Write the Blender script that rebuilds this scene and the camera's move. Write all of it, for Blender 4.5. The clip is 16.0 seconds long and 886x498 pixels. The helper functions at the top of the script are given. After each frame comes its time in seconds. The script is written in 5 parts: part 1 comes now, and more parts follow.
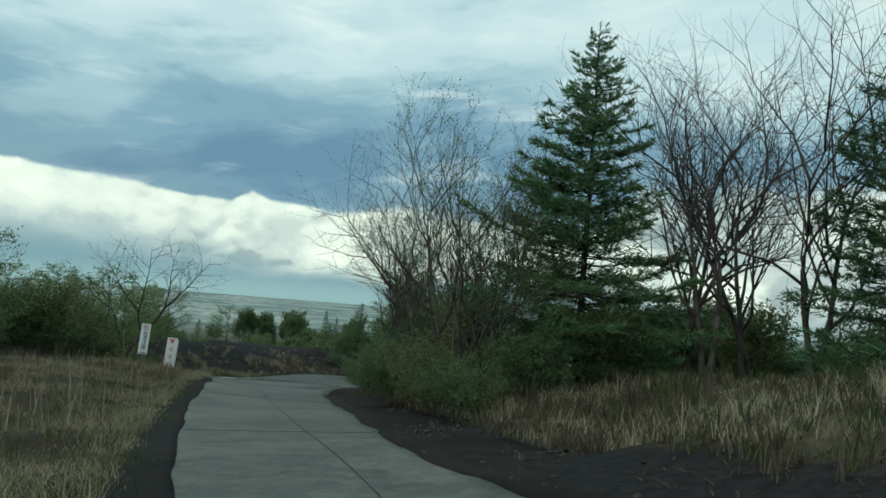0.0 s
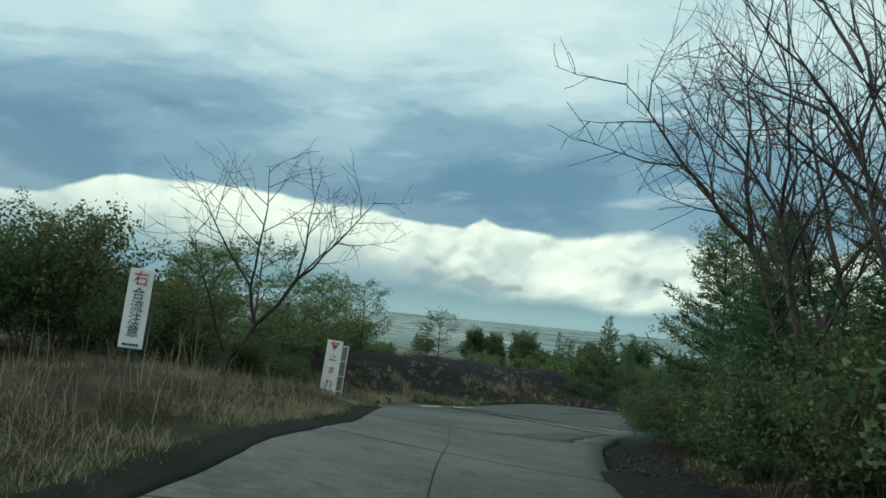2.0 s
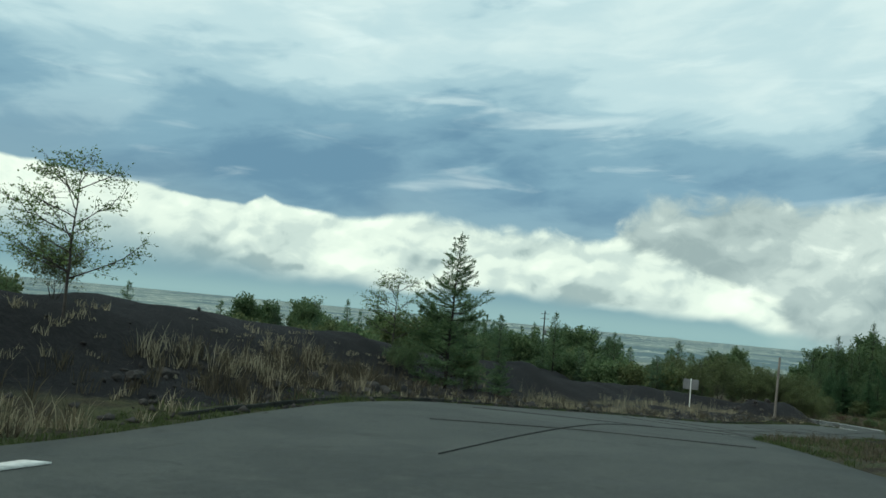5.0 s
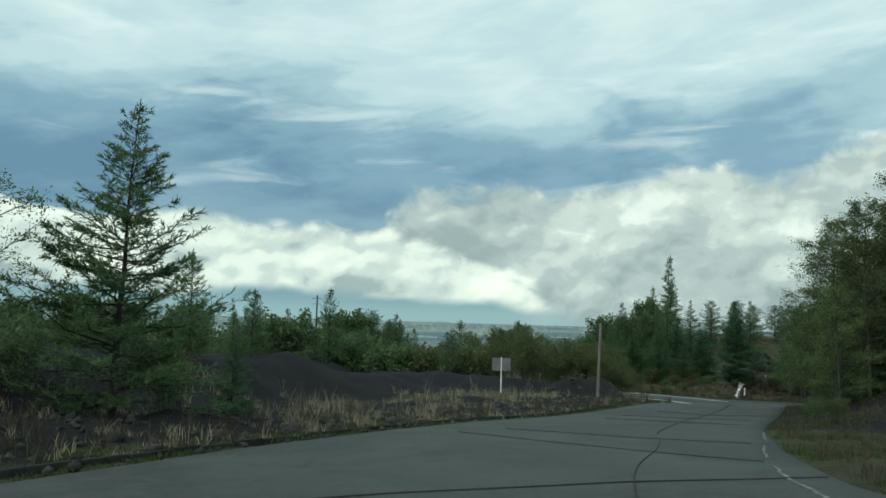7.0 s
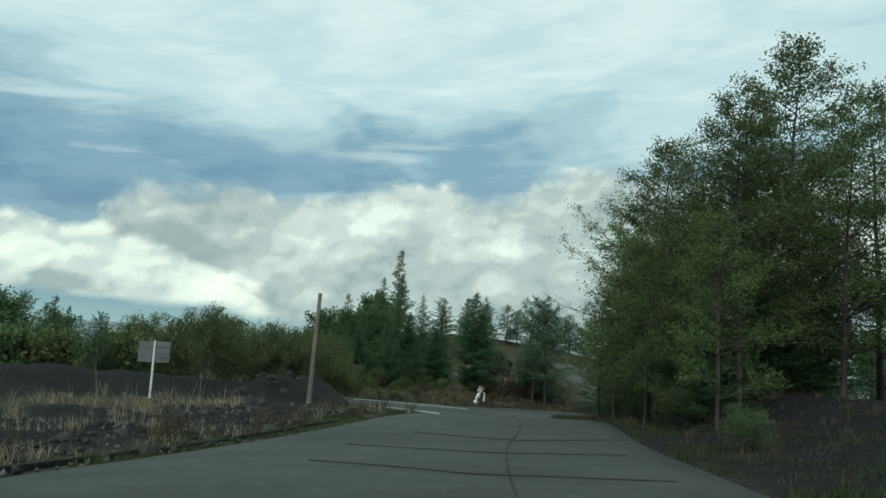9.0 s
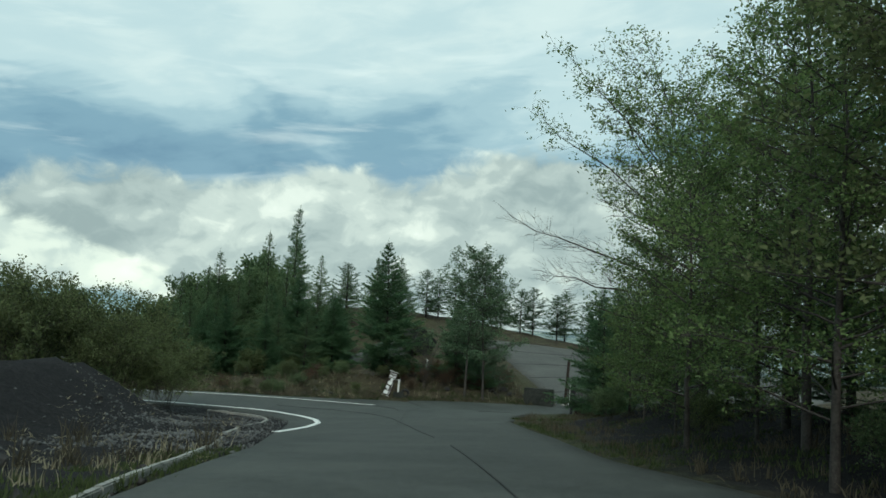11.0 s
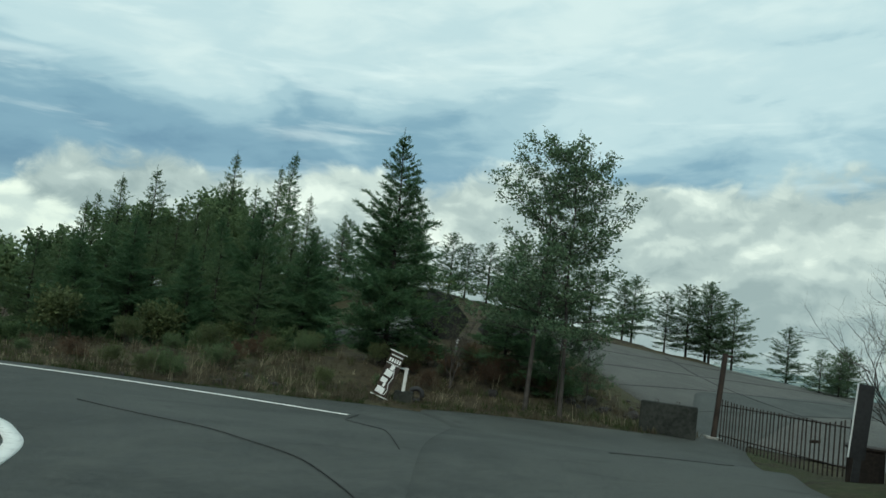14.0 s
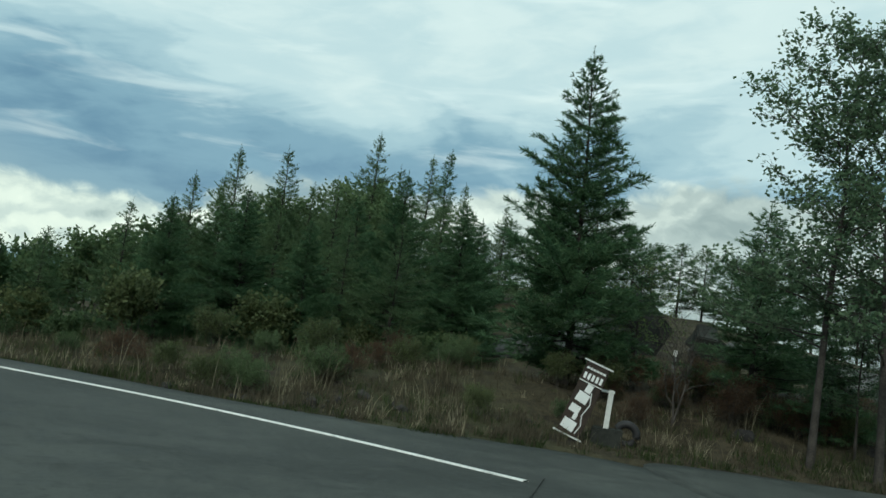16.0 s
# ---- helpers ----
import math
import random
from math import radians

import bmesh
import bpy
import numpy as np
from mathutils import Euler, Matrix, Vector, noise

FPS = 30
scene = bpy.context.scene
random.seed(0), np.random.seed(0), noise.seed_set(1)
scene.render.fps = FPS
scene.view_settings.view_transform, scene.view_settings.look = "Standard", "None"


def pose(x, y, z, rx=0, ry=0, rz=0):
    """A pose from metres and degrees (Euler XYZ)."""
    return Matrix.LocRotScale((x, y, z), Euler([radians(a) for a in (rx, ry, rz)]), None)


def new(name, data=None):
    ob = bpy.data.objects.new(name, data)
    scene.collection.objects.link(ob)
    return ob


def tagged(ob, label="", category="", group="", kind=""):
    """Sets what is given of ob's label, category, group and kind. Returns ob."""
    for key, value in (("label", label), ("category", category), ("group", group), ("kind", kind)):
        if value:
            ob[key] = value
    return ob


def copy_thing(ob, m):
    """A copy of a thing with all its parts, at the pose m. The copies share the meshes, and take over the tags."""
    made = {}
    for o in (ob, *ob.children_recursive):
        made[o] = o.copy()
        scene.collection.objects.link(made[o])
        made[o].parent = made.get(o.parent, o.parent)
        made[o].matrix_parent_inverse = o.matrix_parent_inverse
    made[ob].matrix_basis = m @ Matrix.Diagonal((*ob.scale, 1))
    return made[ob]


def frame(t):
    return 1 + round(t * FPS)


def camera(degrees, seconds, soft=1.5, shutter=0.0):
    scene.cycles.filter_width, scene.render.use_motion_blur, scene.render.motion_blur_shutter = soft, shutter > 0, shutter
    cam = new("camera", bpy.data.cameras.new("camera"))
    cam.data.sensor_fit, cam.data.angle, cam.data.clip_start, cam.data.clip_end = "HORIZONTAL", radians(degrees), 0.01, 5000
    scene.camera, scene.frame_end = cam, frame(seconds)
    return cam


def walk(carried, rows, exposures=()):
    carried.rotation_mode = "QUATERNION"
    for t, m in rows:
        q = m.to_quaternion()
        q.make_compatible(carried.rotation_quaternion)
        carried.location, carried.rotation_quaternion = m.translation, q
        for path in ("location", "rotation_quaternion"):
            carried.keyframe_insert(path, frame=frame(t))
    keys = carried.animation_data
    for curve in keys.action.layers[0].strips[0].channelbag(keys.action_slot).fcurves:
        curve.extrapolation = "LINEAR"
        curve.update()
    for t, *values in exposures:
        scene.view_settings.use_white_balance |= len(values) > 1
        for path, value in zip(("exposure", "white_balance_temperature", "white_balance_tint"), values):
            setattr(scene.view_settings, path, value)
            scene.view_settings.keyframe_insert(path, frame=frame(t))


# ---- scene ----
cam = camera(59.85, 16.0, soft=1.6)
PATH = [
    (0.0, 0.00, 0.00, 0.00, 15.00, 3.65, -4.31),
    (0.5, -1.60, 4.46, -0.42, 19.97, 4.18, -4.96),
    (1.0, -3.84, 9.13, -0.91, 25.57, 4.56, -4.90),
    (1.5, -5.90, 13.06, -1.36, 29.39, 4.65, -5.34),
    (2.0, -8.18, 17.05, -1.81, 32.00, 4.19, -5.12),
    (2.5, -10.77, 21.10, -2.29, 32.85, 4.40, -5.76),
    (3.0, -13.45, 25.34, -2.74, 31.76, 4.47, -6.46),
    (3.5, -15.98, 29.80, -3.26, 28.99, 4.58, -6.29),
    (4.0, -18.63, 35.68, -3.86, 24.74, 4.50, -5.73),
    (4.2, -19.69, 38.19, -4.15, 22.73, 4.34, -5.63),
    (6.3, -24.71, 59.56, -6.17, 5.98, 4.67, -3.01),
    (6.5, -24.94, 61.52, -6.29, 4.26, 4.75, -2.50),
    (7.0, -25.13, 66.15, -6.60, -0.93, 4.49, -1.65),
    (7.5, -24.59, 71.50, -7.12, -6.77, 3.95, -0.82),
    (8.0, -23.48, 76.30, -7.71, -12.35, 5.41, -1.32),
    (8.5, -21.97, 81.99, -8.26, -17.23, 5.53, -2.82),
    (9.0, -20.05, 87.56, -8.83, -21.22, 5.90, -3.52),
    (9.2, -19.37, 89.19, -9.06, -22.23, 6.02, -3.67),
    (11.3, -7.98, 113.81, -10.78, -27.71, 4.91, -2.85),
    (11.5, -6.98, 115.78, -11.04, -27.32, 4.91, -2.97),
    (12.0, -4.81, 120.38, -11.63, -26.42, 4.95, -3.27),
    (12.5, -2.85, 124.80, -12.16, -25.57, 5.26, -4.00),
    (13.0, -1.19, 128.68, -12.60, -25.46, 5.33, -5.22),
    (13.5, 0.67, 132.84, -13.06, -26.10, 5.20, -6.20),
    (14.0, 2.26, 136.30, -13.48, -26.71, 5.41, -6.80),
    (14.5, 3.70, 139.72, -13.69, -25.91, 5.07, -7.50),
    (15.0, 4.84, 142.47, -13.94, -22.74, 5.29, -7.75),
    (15.5, 5.52, 144.94, -14.20, -19.04, 5.61, -7.71),
    (16.0, 6.13, 147.48, -14.48, -14.90, 5.65, -7.78),
]
walk(cam, [(t, pose(x, y, z, 90 + p, r, yaw)) for t, x, y, z, yaw, p, r in PATH], [(0.0, 0.13, 6260, -1.5), (16.0, 0.13, 6260, -1.5)])

# ---- light ----
SUN_ELEV, SUN_ROT = 40.0, -35.0
world = bpy.data.worlds.new("cloudy_sky")
scene.world = world
world.use_nodes = True
wt = world.node_tree
wt.nodes.clear()


class Graph:
    """Short hand for node trees."""

    def __init__(self, tree):
        self.tree = tree

    def node(self, kind, operation="", use_clamp=False):
        n = self.tree.nodes.new(kind)
        if operation:
            n.operation = operation
        if use_clamp:
            n.use_clamp = True
        return n

    def feed(self, socket, value):
        if isinstance(value, bpy.types.NodeSocket):
            self.tree.links.new(value, socket)
        else:
            socket.default_value = value

    def math(self, op, a, b=0.0, c=0.0, clamp=False):
        n = self.node("ShaderNodeMath", operation=op, use_clamp=clamp)
        for i, value in enumerate((a, b, c)):
            self.feed(n.inputs[i], value)
        return n.outputs[0]

    def span(self, value, lo, hi, to_lo=0.0, to_hi=1.0, smooth=True):
        n = self.node("ShaderNodeMapRange")
        n.interpolation_type = "SMOOTHSTEP" if smooth else "LINEAR"
        for i, v in enumerate((value, lo, hi, to_lo, to_hi)):
            self.feed(n.inputs[i], v)
        return n.outputs[0]

    def mix(self, fac, a, b, blend="MIX"):
        n = self.node("ShaderNodeMix")
        n.data_type, n.blend_type = "RGBA", blend
        self.feed(n.inputs[0], fac)
        for i, v in ((6, a), (7, b)):
            self.feed(n.inputs[i], (*v, 1.0) if isinstance(v, tuple) and len(v) == 3 else v)
        return n.outputs[2]

    def noise(self, vector, scale, detail=4.0, rough=0.55, distort=0.0):
        n = self.node("ShaderNodeTexNoise")
        if vector is not None:
            self.feed(n.inputs["Vector"], vector)
        for key, v in (("Scale", scale), ("Detail", detail), ("Roughness", rough), ("Distortion", distort)):
            self.feed(n.inputs[key], v)
        return n.outputs[0]

    def ramp(self, value, stops, ease="LINEAR"):
        n = self.node("ShaderNodeValToRGB")
        r = n.color_ramp
        r.interpolation = ease
        while len(r.elements) < len(stops):
            r.elements.new(0.5)
        for e, (p, v) in zip(r.elements, stops):
            e.position = p
            e.color = (v, v, v, 1.0) if not isinstance(v, tuple) else (*v, 1.0)
        self.feed(n.inputs[0], value)
        return n.outputs[0]

    def vec(self, x, y, z):
        n = self.node("ShaderNodeCombineXYZ")
        for i, v in enumerate((x, y, z)):
            self.feed(n.inputs[i], v)
        return n.outputs[0]


def build_sky():
    g = Graph(wt)
    out = g.node("ShaderNodeOutputWorld")
    bg = g.node("ShaderNodeBackground")
    way = g.node("ShaderNodeTexCoord").outputs["Generated"]
    sep = g.node("ShaderNodeSeparateXYZ")
    g.feed(sep.inputs[0], way)
    dx, dy, dz = sep.outputs
    az = g.math("MULTIPLY", g.math("ARCTAN2", g.math("MULTIPLY", dx, -1.0), dy), 180 / math.pi)
    el = g.math("MULTIPLY", g.math("ARCSINE", dz), 180 / math.pi)
    nish = g.node("ShaderNodeTexSky")
    nish.sky_type, nish.sun_disc = "NISHITA", False
    nish.sun_elevation, nish.sun_rotation = radians(SUN_ELEV), radians(180 - SUN_ROT)
    scaled = g.node("ShaderNodeVectorMath", operation="SCALE")
    g.feed(scaled.inputs[0], nish.outputs[0])
    scaled.inputs["Scale"].default_value = 0.075
    # flat coordinates of the cloud deck: streaks run along the horizon
    flat = g.vec(g.math("MULTIPLY", az, 0.045), g.math("MULTIPLY", el, 0.13), 0.0)
    tilt = g.vec(g.math("MULTIPLY", az, 0.034), g.math("ADD", g.math("MULTIPLY", el, 0.19), g.math("MULTIPLY", az, 0.040)), 3.0)
    puffy = g.vec(g.math("MULTIPLY", az, 0.17), g.math("MULTIPLY", el, 0.24), 0.0)
    n_wide = g.noise(flat, 1.1, 4.0, 0.5, 0.8)
    n_soft = g.noise(g.vec(g.math("MULTIPLY", az, 0.05), g.math("MULTIPLY", el, 0.09), 11.0), 1.0, 3.0, 0.45, 0.5)
    n_streak = g.noise(tilt, 1.5, 5.0, 0.55, 0.4)
    warp = g.node("ShaderNodeTexNoise")
    g.feed(warp.inputs["Vector"], puffy)
    warp.inputs["Scale"].default_value, warp.inputs["Detail"].default_value = 1.6, 3.0
    bent = g.node("ShaderNodeVectorMath", operation="MULTIPLY_ADD")
    g.feed(bent.inputs[0], warp.outputs["Color"])
    bent.inputs[1].default_value = (0.55, 0.45, 0.0)
    g.feed(bent.inputs[2], puffy)

    def billow(shift):
        """Heaped round lobes at three sizes."""
        moved = g.node("ShaderNodeVectorMath", operation="ADD")
        g.feed(moved.inputs[0], bent.outputs[0])
        moved.inputs[1].default_value = (0.4 * shift, shift, 0.0)
        total = None
        for size, share in ((0.55, 0.54), (1.35, 0.32), (3.2, 0.14)):
            v = g.node("ShaderNodeTexVoronoi")
            v.feature = "SMOOTH_F1"
            g.feed(v.inputs["Vector"], moved.outputs[0])
            v.inputs["Scale"].default_value, v.inputs["Smoothness"].default_value = size, 0.6
            piece = g.math("MULTIPLY", g.math("SUBTRACT", 1.0, v.outputs["Distance"]), share)
            total = piece if total is None else g.math("ADD", total, piece)
        return total

    n_puff = g.math("SUBTRACT", g.math("MULTIPLY", billow(0.0), 1.3), 0.28)
    n_puff_b = g.math("SUBTRACT", g.math("MULTIPLY", billow(0.10), 1.3), 0.28)
    n_big = g.noise(puffy, 0.42, 3.0, 0.5, 0.2)
    n_fray = g.math("SUBTRACT", g.noise(puffy, 2.4, 7.0, 0.62, 0.5), 0.5)
    # upper deck: grey-blue underside breaking into pale grey higher up
    deck = g.math("ADD", g.math("MULTIPLY", n_wide, 0.40), g.math("ADD", g.math("MULTIPLY", n_streak, 0.25), g.math("MULTIPLY", n_soft, 0.35)))
    mottle = g.noise(g.vec(g.math("MULTIPLY", az, 0.13), g.math("ADD", g.math("MULTIPLY", el, 0.36), g.math("MULTIPLY", az, 0.03)), 5.0), 1.7, 6.0, 0.58, 0.5)
    deck = g.math("ADD", deck, g.math("MULTIPLY", g.math("SUBTRACT", mottle, 0.5), 0.17))
    west = g.span(az, -15.0, 40.0)
    lift = g.span(el, 8.5, 19.0, -0.15, 0.09)
    deck = g.math("ADD", deck, g.math("ADD", lift, g.math("MULTIPLY", west, g.span(el, 13.0, 20.0, -0.035, 0.02))))
    deck_col = g.ramp(deck, [(0.26, (0.150, 0.265, 0.375)), (0.38, (0.235, 0.375, 0.475)), (0.48, (0.390, 0.535, 0.605)), (0.56, (0.535, 0.665, 0.705)), (0.68, (0.660, 0.760, 0.770)), (0.84, (0.86, 0.92, 0.90))], "EASE")
    # thin blue showing through low down
    gap = g.math("MULTIPLY", g.span(el, 14.0, 8.0), g.span(n_soft, 0.40, 0.62))
    col = g.mix(g.math("MULTIPLY", gap, 0.35), deck_col, scaled.outputs[0])
    # small bright rags under the deck
    rag = g.noise(g.vec(g.math("MULTIPLY", az, 0.060), g.math("ADD", g.math("MULTIPLY", el, 0.34), g.math("MULTIPLY", az, 0.012)), 7.0), 1.5, 5.0, 0.5, 0.6)
    col = g.mix(g.math("MULTIPLY", g.span(rag, 0.58, 0.76), 0.38), col, (0.84, 0.91, 0.90))
    # grey cumulus towering behind the bank, to the south-east
    turn = g.span(az, -180.0, 180.0, smooth=False)
    crest = g.math("MULTIPLY", g.ramp(turn, [(p, v / 20.0) for p, v in CREST_BACK]), 20.0)
    up = g.math("SUBTRACT", g.math("ADD", crest, g.math("MULTIPLY", g.math("ADD", g.math("SUBTRACT", n_puff, 0.5), g.math("MULTIPLY", n_fray, 0.45)), 6.0)), el)
    relief = g.math("SUBTRACT", n_puff, n_puff_b)
    lit = g.math("ADD", g.math("ADD", g.math("MULTIPLY", n_big, 0.75), g.math("MULTIPLY", n_puff, 0.25)), g.math("SUBTRACT", g.math("MULTIPLY", relief, 1.0), g.span(el, 8.0, 2.0, 0.0, 0.13)))
    lit = g.math("ADD", lit, g.math("MULTIPLY", n_fray, 0.42))
    grey = g.ramp(lit, [(0.28, (0.335, 0.405, 0.410)), (0.44, (0.455, 0.525, 0.515)), (0.56, (0.60, 0.665, 0.63)), (0.68, (0.80, 0.85, 0.78)), (0.85, (0.95, 0.97, 0.91))], "EASE")
    col = g.mix(g.span(up, -0.2, 1.4), col, grey)
    # bright bank along the horizon
    crest = g.math("MULTIPLY", g.ramp(turn, [(p, v / 20.0) for p, v in CREST_FRONT]), 20.0)
    up = g.math("SUBTRACT", g.math("ADD", crest, g.math("MULTIPLY", g.math("ADD", g.math("SUBTRACT", n_puff, 0.5), g.math("MULTIPLY", n_fray, 0.5)), g.span(az, 6.0, 26.0, 3.2, 1.0))), el)
    lit = g.math("ADD", g.math("ADD", 0.60, g.math("MULTIPLY", relief, g.span(az, 30.0, 48.0, 1.55, 0.4))), g.math("SUBTRACT", g.math("MULTIPLY", g.math("SUBTRACT", n_big, 0.5), 0.8), g.math("MULTIPLY", g.span(up, 1.0, 7.0), 0.10)))
    lit = g.math("ADD", lit, g.math("MULTIPLY", n_fray, 0.34))
    cream = g.ramp(lit, [(0.34, (0.36, 0.44, 0.44)), (0.48, (0.60, 0.675, 0.635)), (0.60, (0.79, 0.85, 0.76)), (0.72, (0.92, 0.96, 0.84)), (0.9, (0.98, 1.0, 0.92))], "EASE")
    fade = g.math("MULTIPLY", g.span(up, 0.0, g.span(az, 8.0, 34.0, 1.0, 0.35)), g.span(crest, 0.6, 2.5))
    col = g.mix(fade, col, cream)
    # grey-blue base of the bank and haze over the plain
    base_top = g.math("ADD", g.span(az, -14.0, 4.0, -0.6, 1.0), g.math("MULTIPLY", g.math("SUBTRACT", n_puff, 0.5), 1.8))
    base_top = g.math("ADD", base_top, g.span(az, 34.0, 52.0, 0.0, 0.9))
    haze = g.span(el, g.math("ADD", base_top, g.span(az, 22.0, 46.0, 0.9, 4.4)), g.math("SUBTRACT", base_top, 0.2))
    veil = g.span(az, -16.0, -6.0)
    col = g.mix(g.math("MULTIPLY", haze, veil), col, g.mix(g.span(el, -0.6, 1.2), (0.300, 0.440, 0.455), (0.220, 0.345, 0.400)))
    g.feed(bg.inputs["Color"], col)
    bg.inputs["Strength"].default_value = 1.0
    g.feed(out.inputs[0], bg.outputs[0])


# crests of the cloud banks: share of the full turn, degrees above the horizon
CREST_BACK = [(0.0, 9.0), (0.35, 13.5), (0.38, 12.6), (0.40, 13.0), (0.42, 11.8), (0.45, 11.4), (0.466, 10.4), (0.483, 11.6), (0.498, 10.6), (0.507, 9.2), (0.515, 6.0), (0.53, 0.5), (0.56, 0.0), (0.9, 3.0), (1.0, 9.0)]
CREST_FRONT = [(0.0, 4.0), (0.40, 0.0), (0.472, 0.0), (0.480, 2.6), (0.488, 4.4), (0.497, 5.8), (0.508, 7.0), (0.53, 7.1), (0.548, 6.6), (0.56, 6.1), (0.579, 6.2), (0.5805, 6.9), (0.583, 6.8), (0.585, 5.9), (0.60, 6.3), (0.615, 7.1), (0.63, 7.8), (0.655, 7.2), (0.667, 5.2), (0.75, 4.0), (1.0, 4.0)]
build_sky()
sun = new("sun", bpy.data.lights.new("sun", "SUN"))
sun.data.energy, sun.data.angle, sun.data.color = 1.4, radians(14), (1.0, 0.95, 0.88)
sun.matrix_world = pose(0, 0, 60, 90 - SUN_ELEV, 0, SUN_ROT)

# ---- lie of the land ----
ROAD_LAND = [(0, 0, -1.2), (-1.6, 4.5, -1.62), (-5.9, 13.1, -2.55), (-10.8, 21.1, -3.5), (-16, 29.8, -4.45), (-19.7, 38.2, -5.3), (-23.2, 49, -6.45), (-24.8, 60.5, -7.4), (-25, 68, -7.95), (-23.5, 76.3, -8.9), (-20, 87.6, -10), (-14, 100, -11.1), (-7.9, 113.6, -12), (-2.7, 124.9, -13.25), (2.2, 136.3, -14.65), (5.4, 145, -15.4), (6.5, 150, -15.7)]
SIDE_LAND = [(-26, 39, -5.65), (-17, 23.5, -3.35), (-22.7, 30.6, -4.2), (-31, 57, -7.6), (-11.5, 128.5, -13.45), (-19.4, 127.3, -13.1), (2.7, 148.7, -15.8), (10, 157.6, -16.5), (14.4, 165.1, -16.9), (-1.5, 163.7, -16.4), (27.5, 160, -17), (18, 147, -15.8), (-17.9, 106.4, -11.9), (-44, 200, -17.5), (10, 195, -17), (26.6, 184, -14.4), (45, 185, -14.6), (24, 218, -10.5), (45, 220, -10.5), (60, 165, -16.5), (-2, 20, -2.6), (8, 12, -1), (4, 45, -4.5), (10, 100, -10), (-45, 30, -4.5), (-50, 60, -7), (-60, 100, -11.5), (-70, 150, -15), (15, -30, 1.5), (-15, -30, 1), (40, 60, -5), (45, 110, -10.5), (60, 0, 2), (-60, 0, -2), (0, 260, -21), (80, 240, -20), (-90, 260, -22), (24.2, 151.7, -16.83), (18.7, 147.8, -15.95), (-16, 84, -9.65), (-10.6, 95.7, -10.75), (-6.7, 103, -11.35), (-1.8, 113, -12.0), (2.7, 122, -13.1)]
_land = np.array(ROAD_LAND + SIDE_LAND, float)


def _bend(r2):
    return 0.5 * r2 * np.log(r2 + 1e-9)


def _fit_land():
    n = len(_land)
    at = _land[:, :2] / 50
    k = _bend(((at[:, None] - at[None]) ** 2).sum(-1)) + 0.003 * np.eye(n)
    p = np.c_[np.ones(n), at]
    return np.linalg.solve(np.block([[k, p], [p.T, np.zeros((3, 3))]]), np.r_[_land[:, 2], 0, 0, 0])


_weights = _fit_land()


def bare_land(x, y):
    """Height of the plain surface near the roads, and of the slope down to the far plain."""
    x, y = np.asarray(x, float), np.asarray(y, float)
    cx, cy = np.clip(x, -95, 85), np.clip(y, -32, 265)
    at = np.stack([cx, cy], -1) / 50
    z = _bend(((at[..., None, :] - _land[:, :2] / 50) ** 2).sum(-1)) @ _weights[:-3] + _weights[-3] + at @ _weights[-2:]
    away = np.hypot(x - cx, y - cy)
    return z - 52 * (1 - np.exp(-away / 900)) + 0 * away


# edges of the roads, walked in the direction of travel
SIDE_L = [(6, -14), (3.2, -6), (-0.5, 0.5), (-4.4, 6.4), (-7.1, 10.6), (-11.2, 17.3), (-14.9, 24.0), (-18.1, 29.8), (-21.6, 35.2), (-25.0, 40.2), (-26.9, 42.8)]
SIDE_R = [(10.5, -14), (7.2, -6), (3.2, 0.5), (-0.9, 6.9), (-3.2, 10.4), (-6.0, 16.3), (-9.4, 23.0), (-12.6, 29.8), (-14.8, 35.5), (-16.2, 41.0), (-16.6, 47.0)]
MAIN_L = [(-25.6, 41.0), (-26.7, 42.4), (-28.3, 45.4), (-29.8, 50.0), (-30.7, 57.7), (-30.8, 67), (-30.5, 75), (-29.0, 82), (-26.4, 89.6), (-23.3, 97.2), (-18.1, 106.5), (-13.1, 112.7), (-9.2, 118.6), (-5.4, 127.0), (-3.0, 134.0), (-1.3, 138.5), (0.2, 143), (0.7, 147), (0.2, 150.6), (-1.6, 153.4), (-4.2, 155.6), (-12, 160.5), (-30, 168)]
MAIN_R = [(-25.2, 40.6), (-24.0, 41.8), (-22.5, 43), (-20.5, 44.6), (-18.8, 46), (-16.6, 47.0), (-17.4, 53), (-19.3, 60), (-20.1, 70), (-19.2, 77), (-16.9, 84), (-13.1, 94), (-8.6, 103), (-3.4, 113), (0.2, 122), (4.6, 130), (9.6, 140.6), (13.0, 144.5), (17.4, 148.4), (24.4, 155.5), (27.4, 158.6), (40, 166), (60, 170)]
FAR_EDGE = [(60, 176), (38, 172), (29.5, 163.6), (26.4, 159.8), (24.4, 160.3), (20.4, 162.3), (15.0, 163.6), (10.8, 163.2), (6.2, 164.9), (0.7, 169), (-8, 173.5), (-30, 182)]


def inside(poly, x, y):
    x, y = np.asarray(x, float), np.asarray(y, float)
    got = np.zeros(x.shape, bool)
    for (x0, y0), (x1, y1) in zip(poly, poly[1:] + poly[:1]):
        if y0 == y1:
            continue
        cross = (y0 > y) != (y1 > y)
        got ^= cross & (x < (x1 - x0) * (y - y0) / (y1 - y0) + x0)
    return got


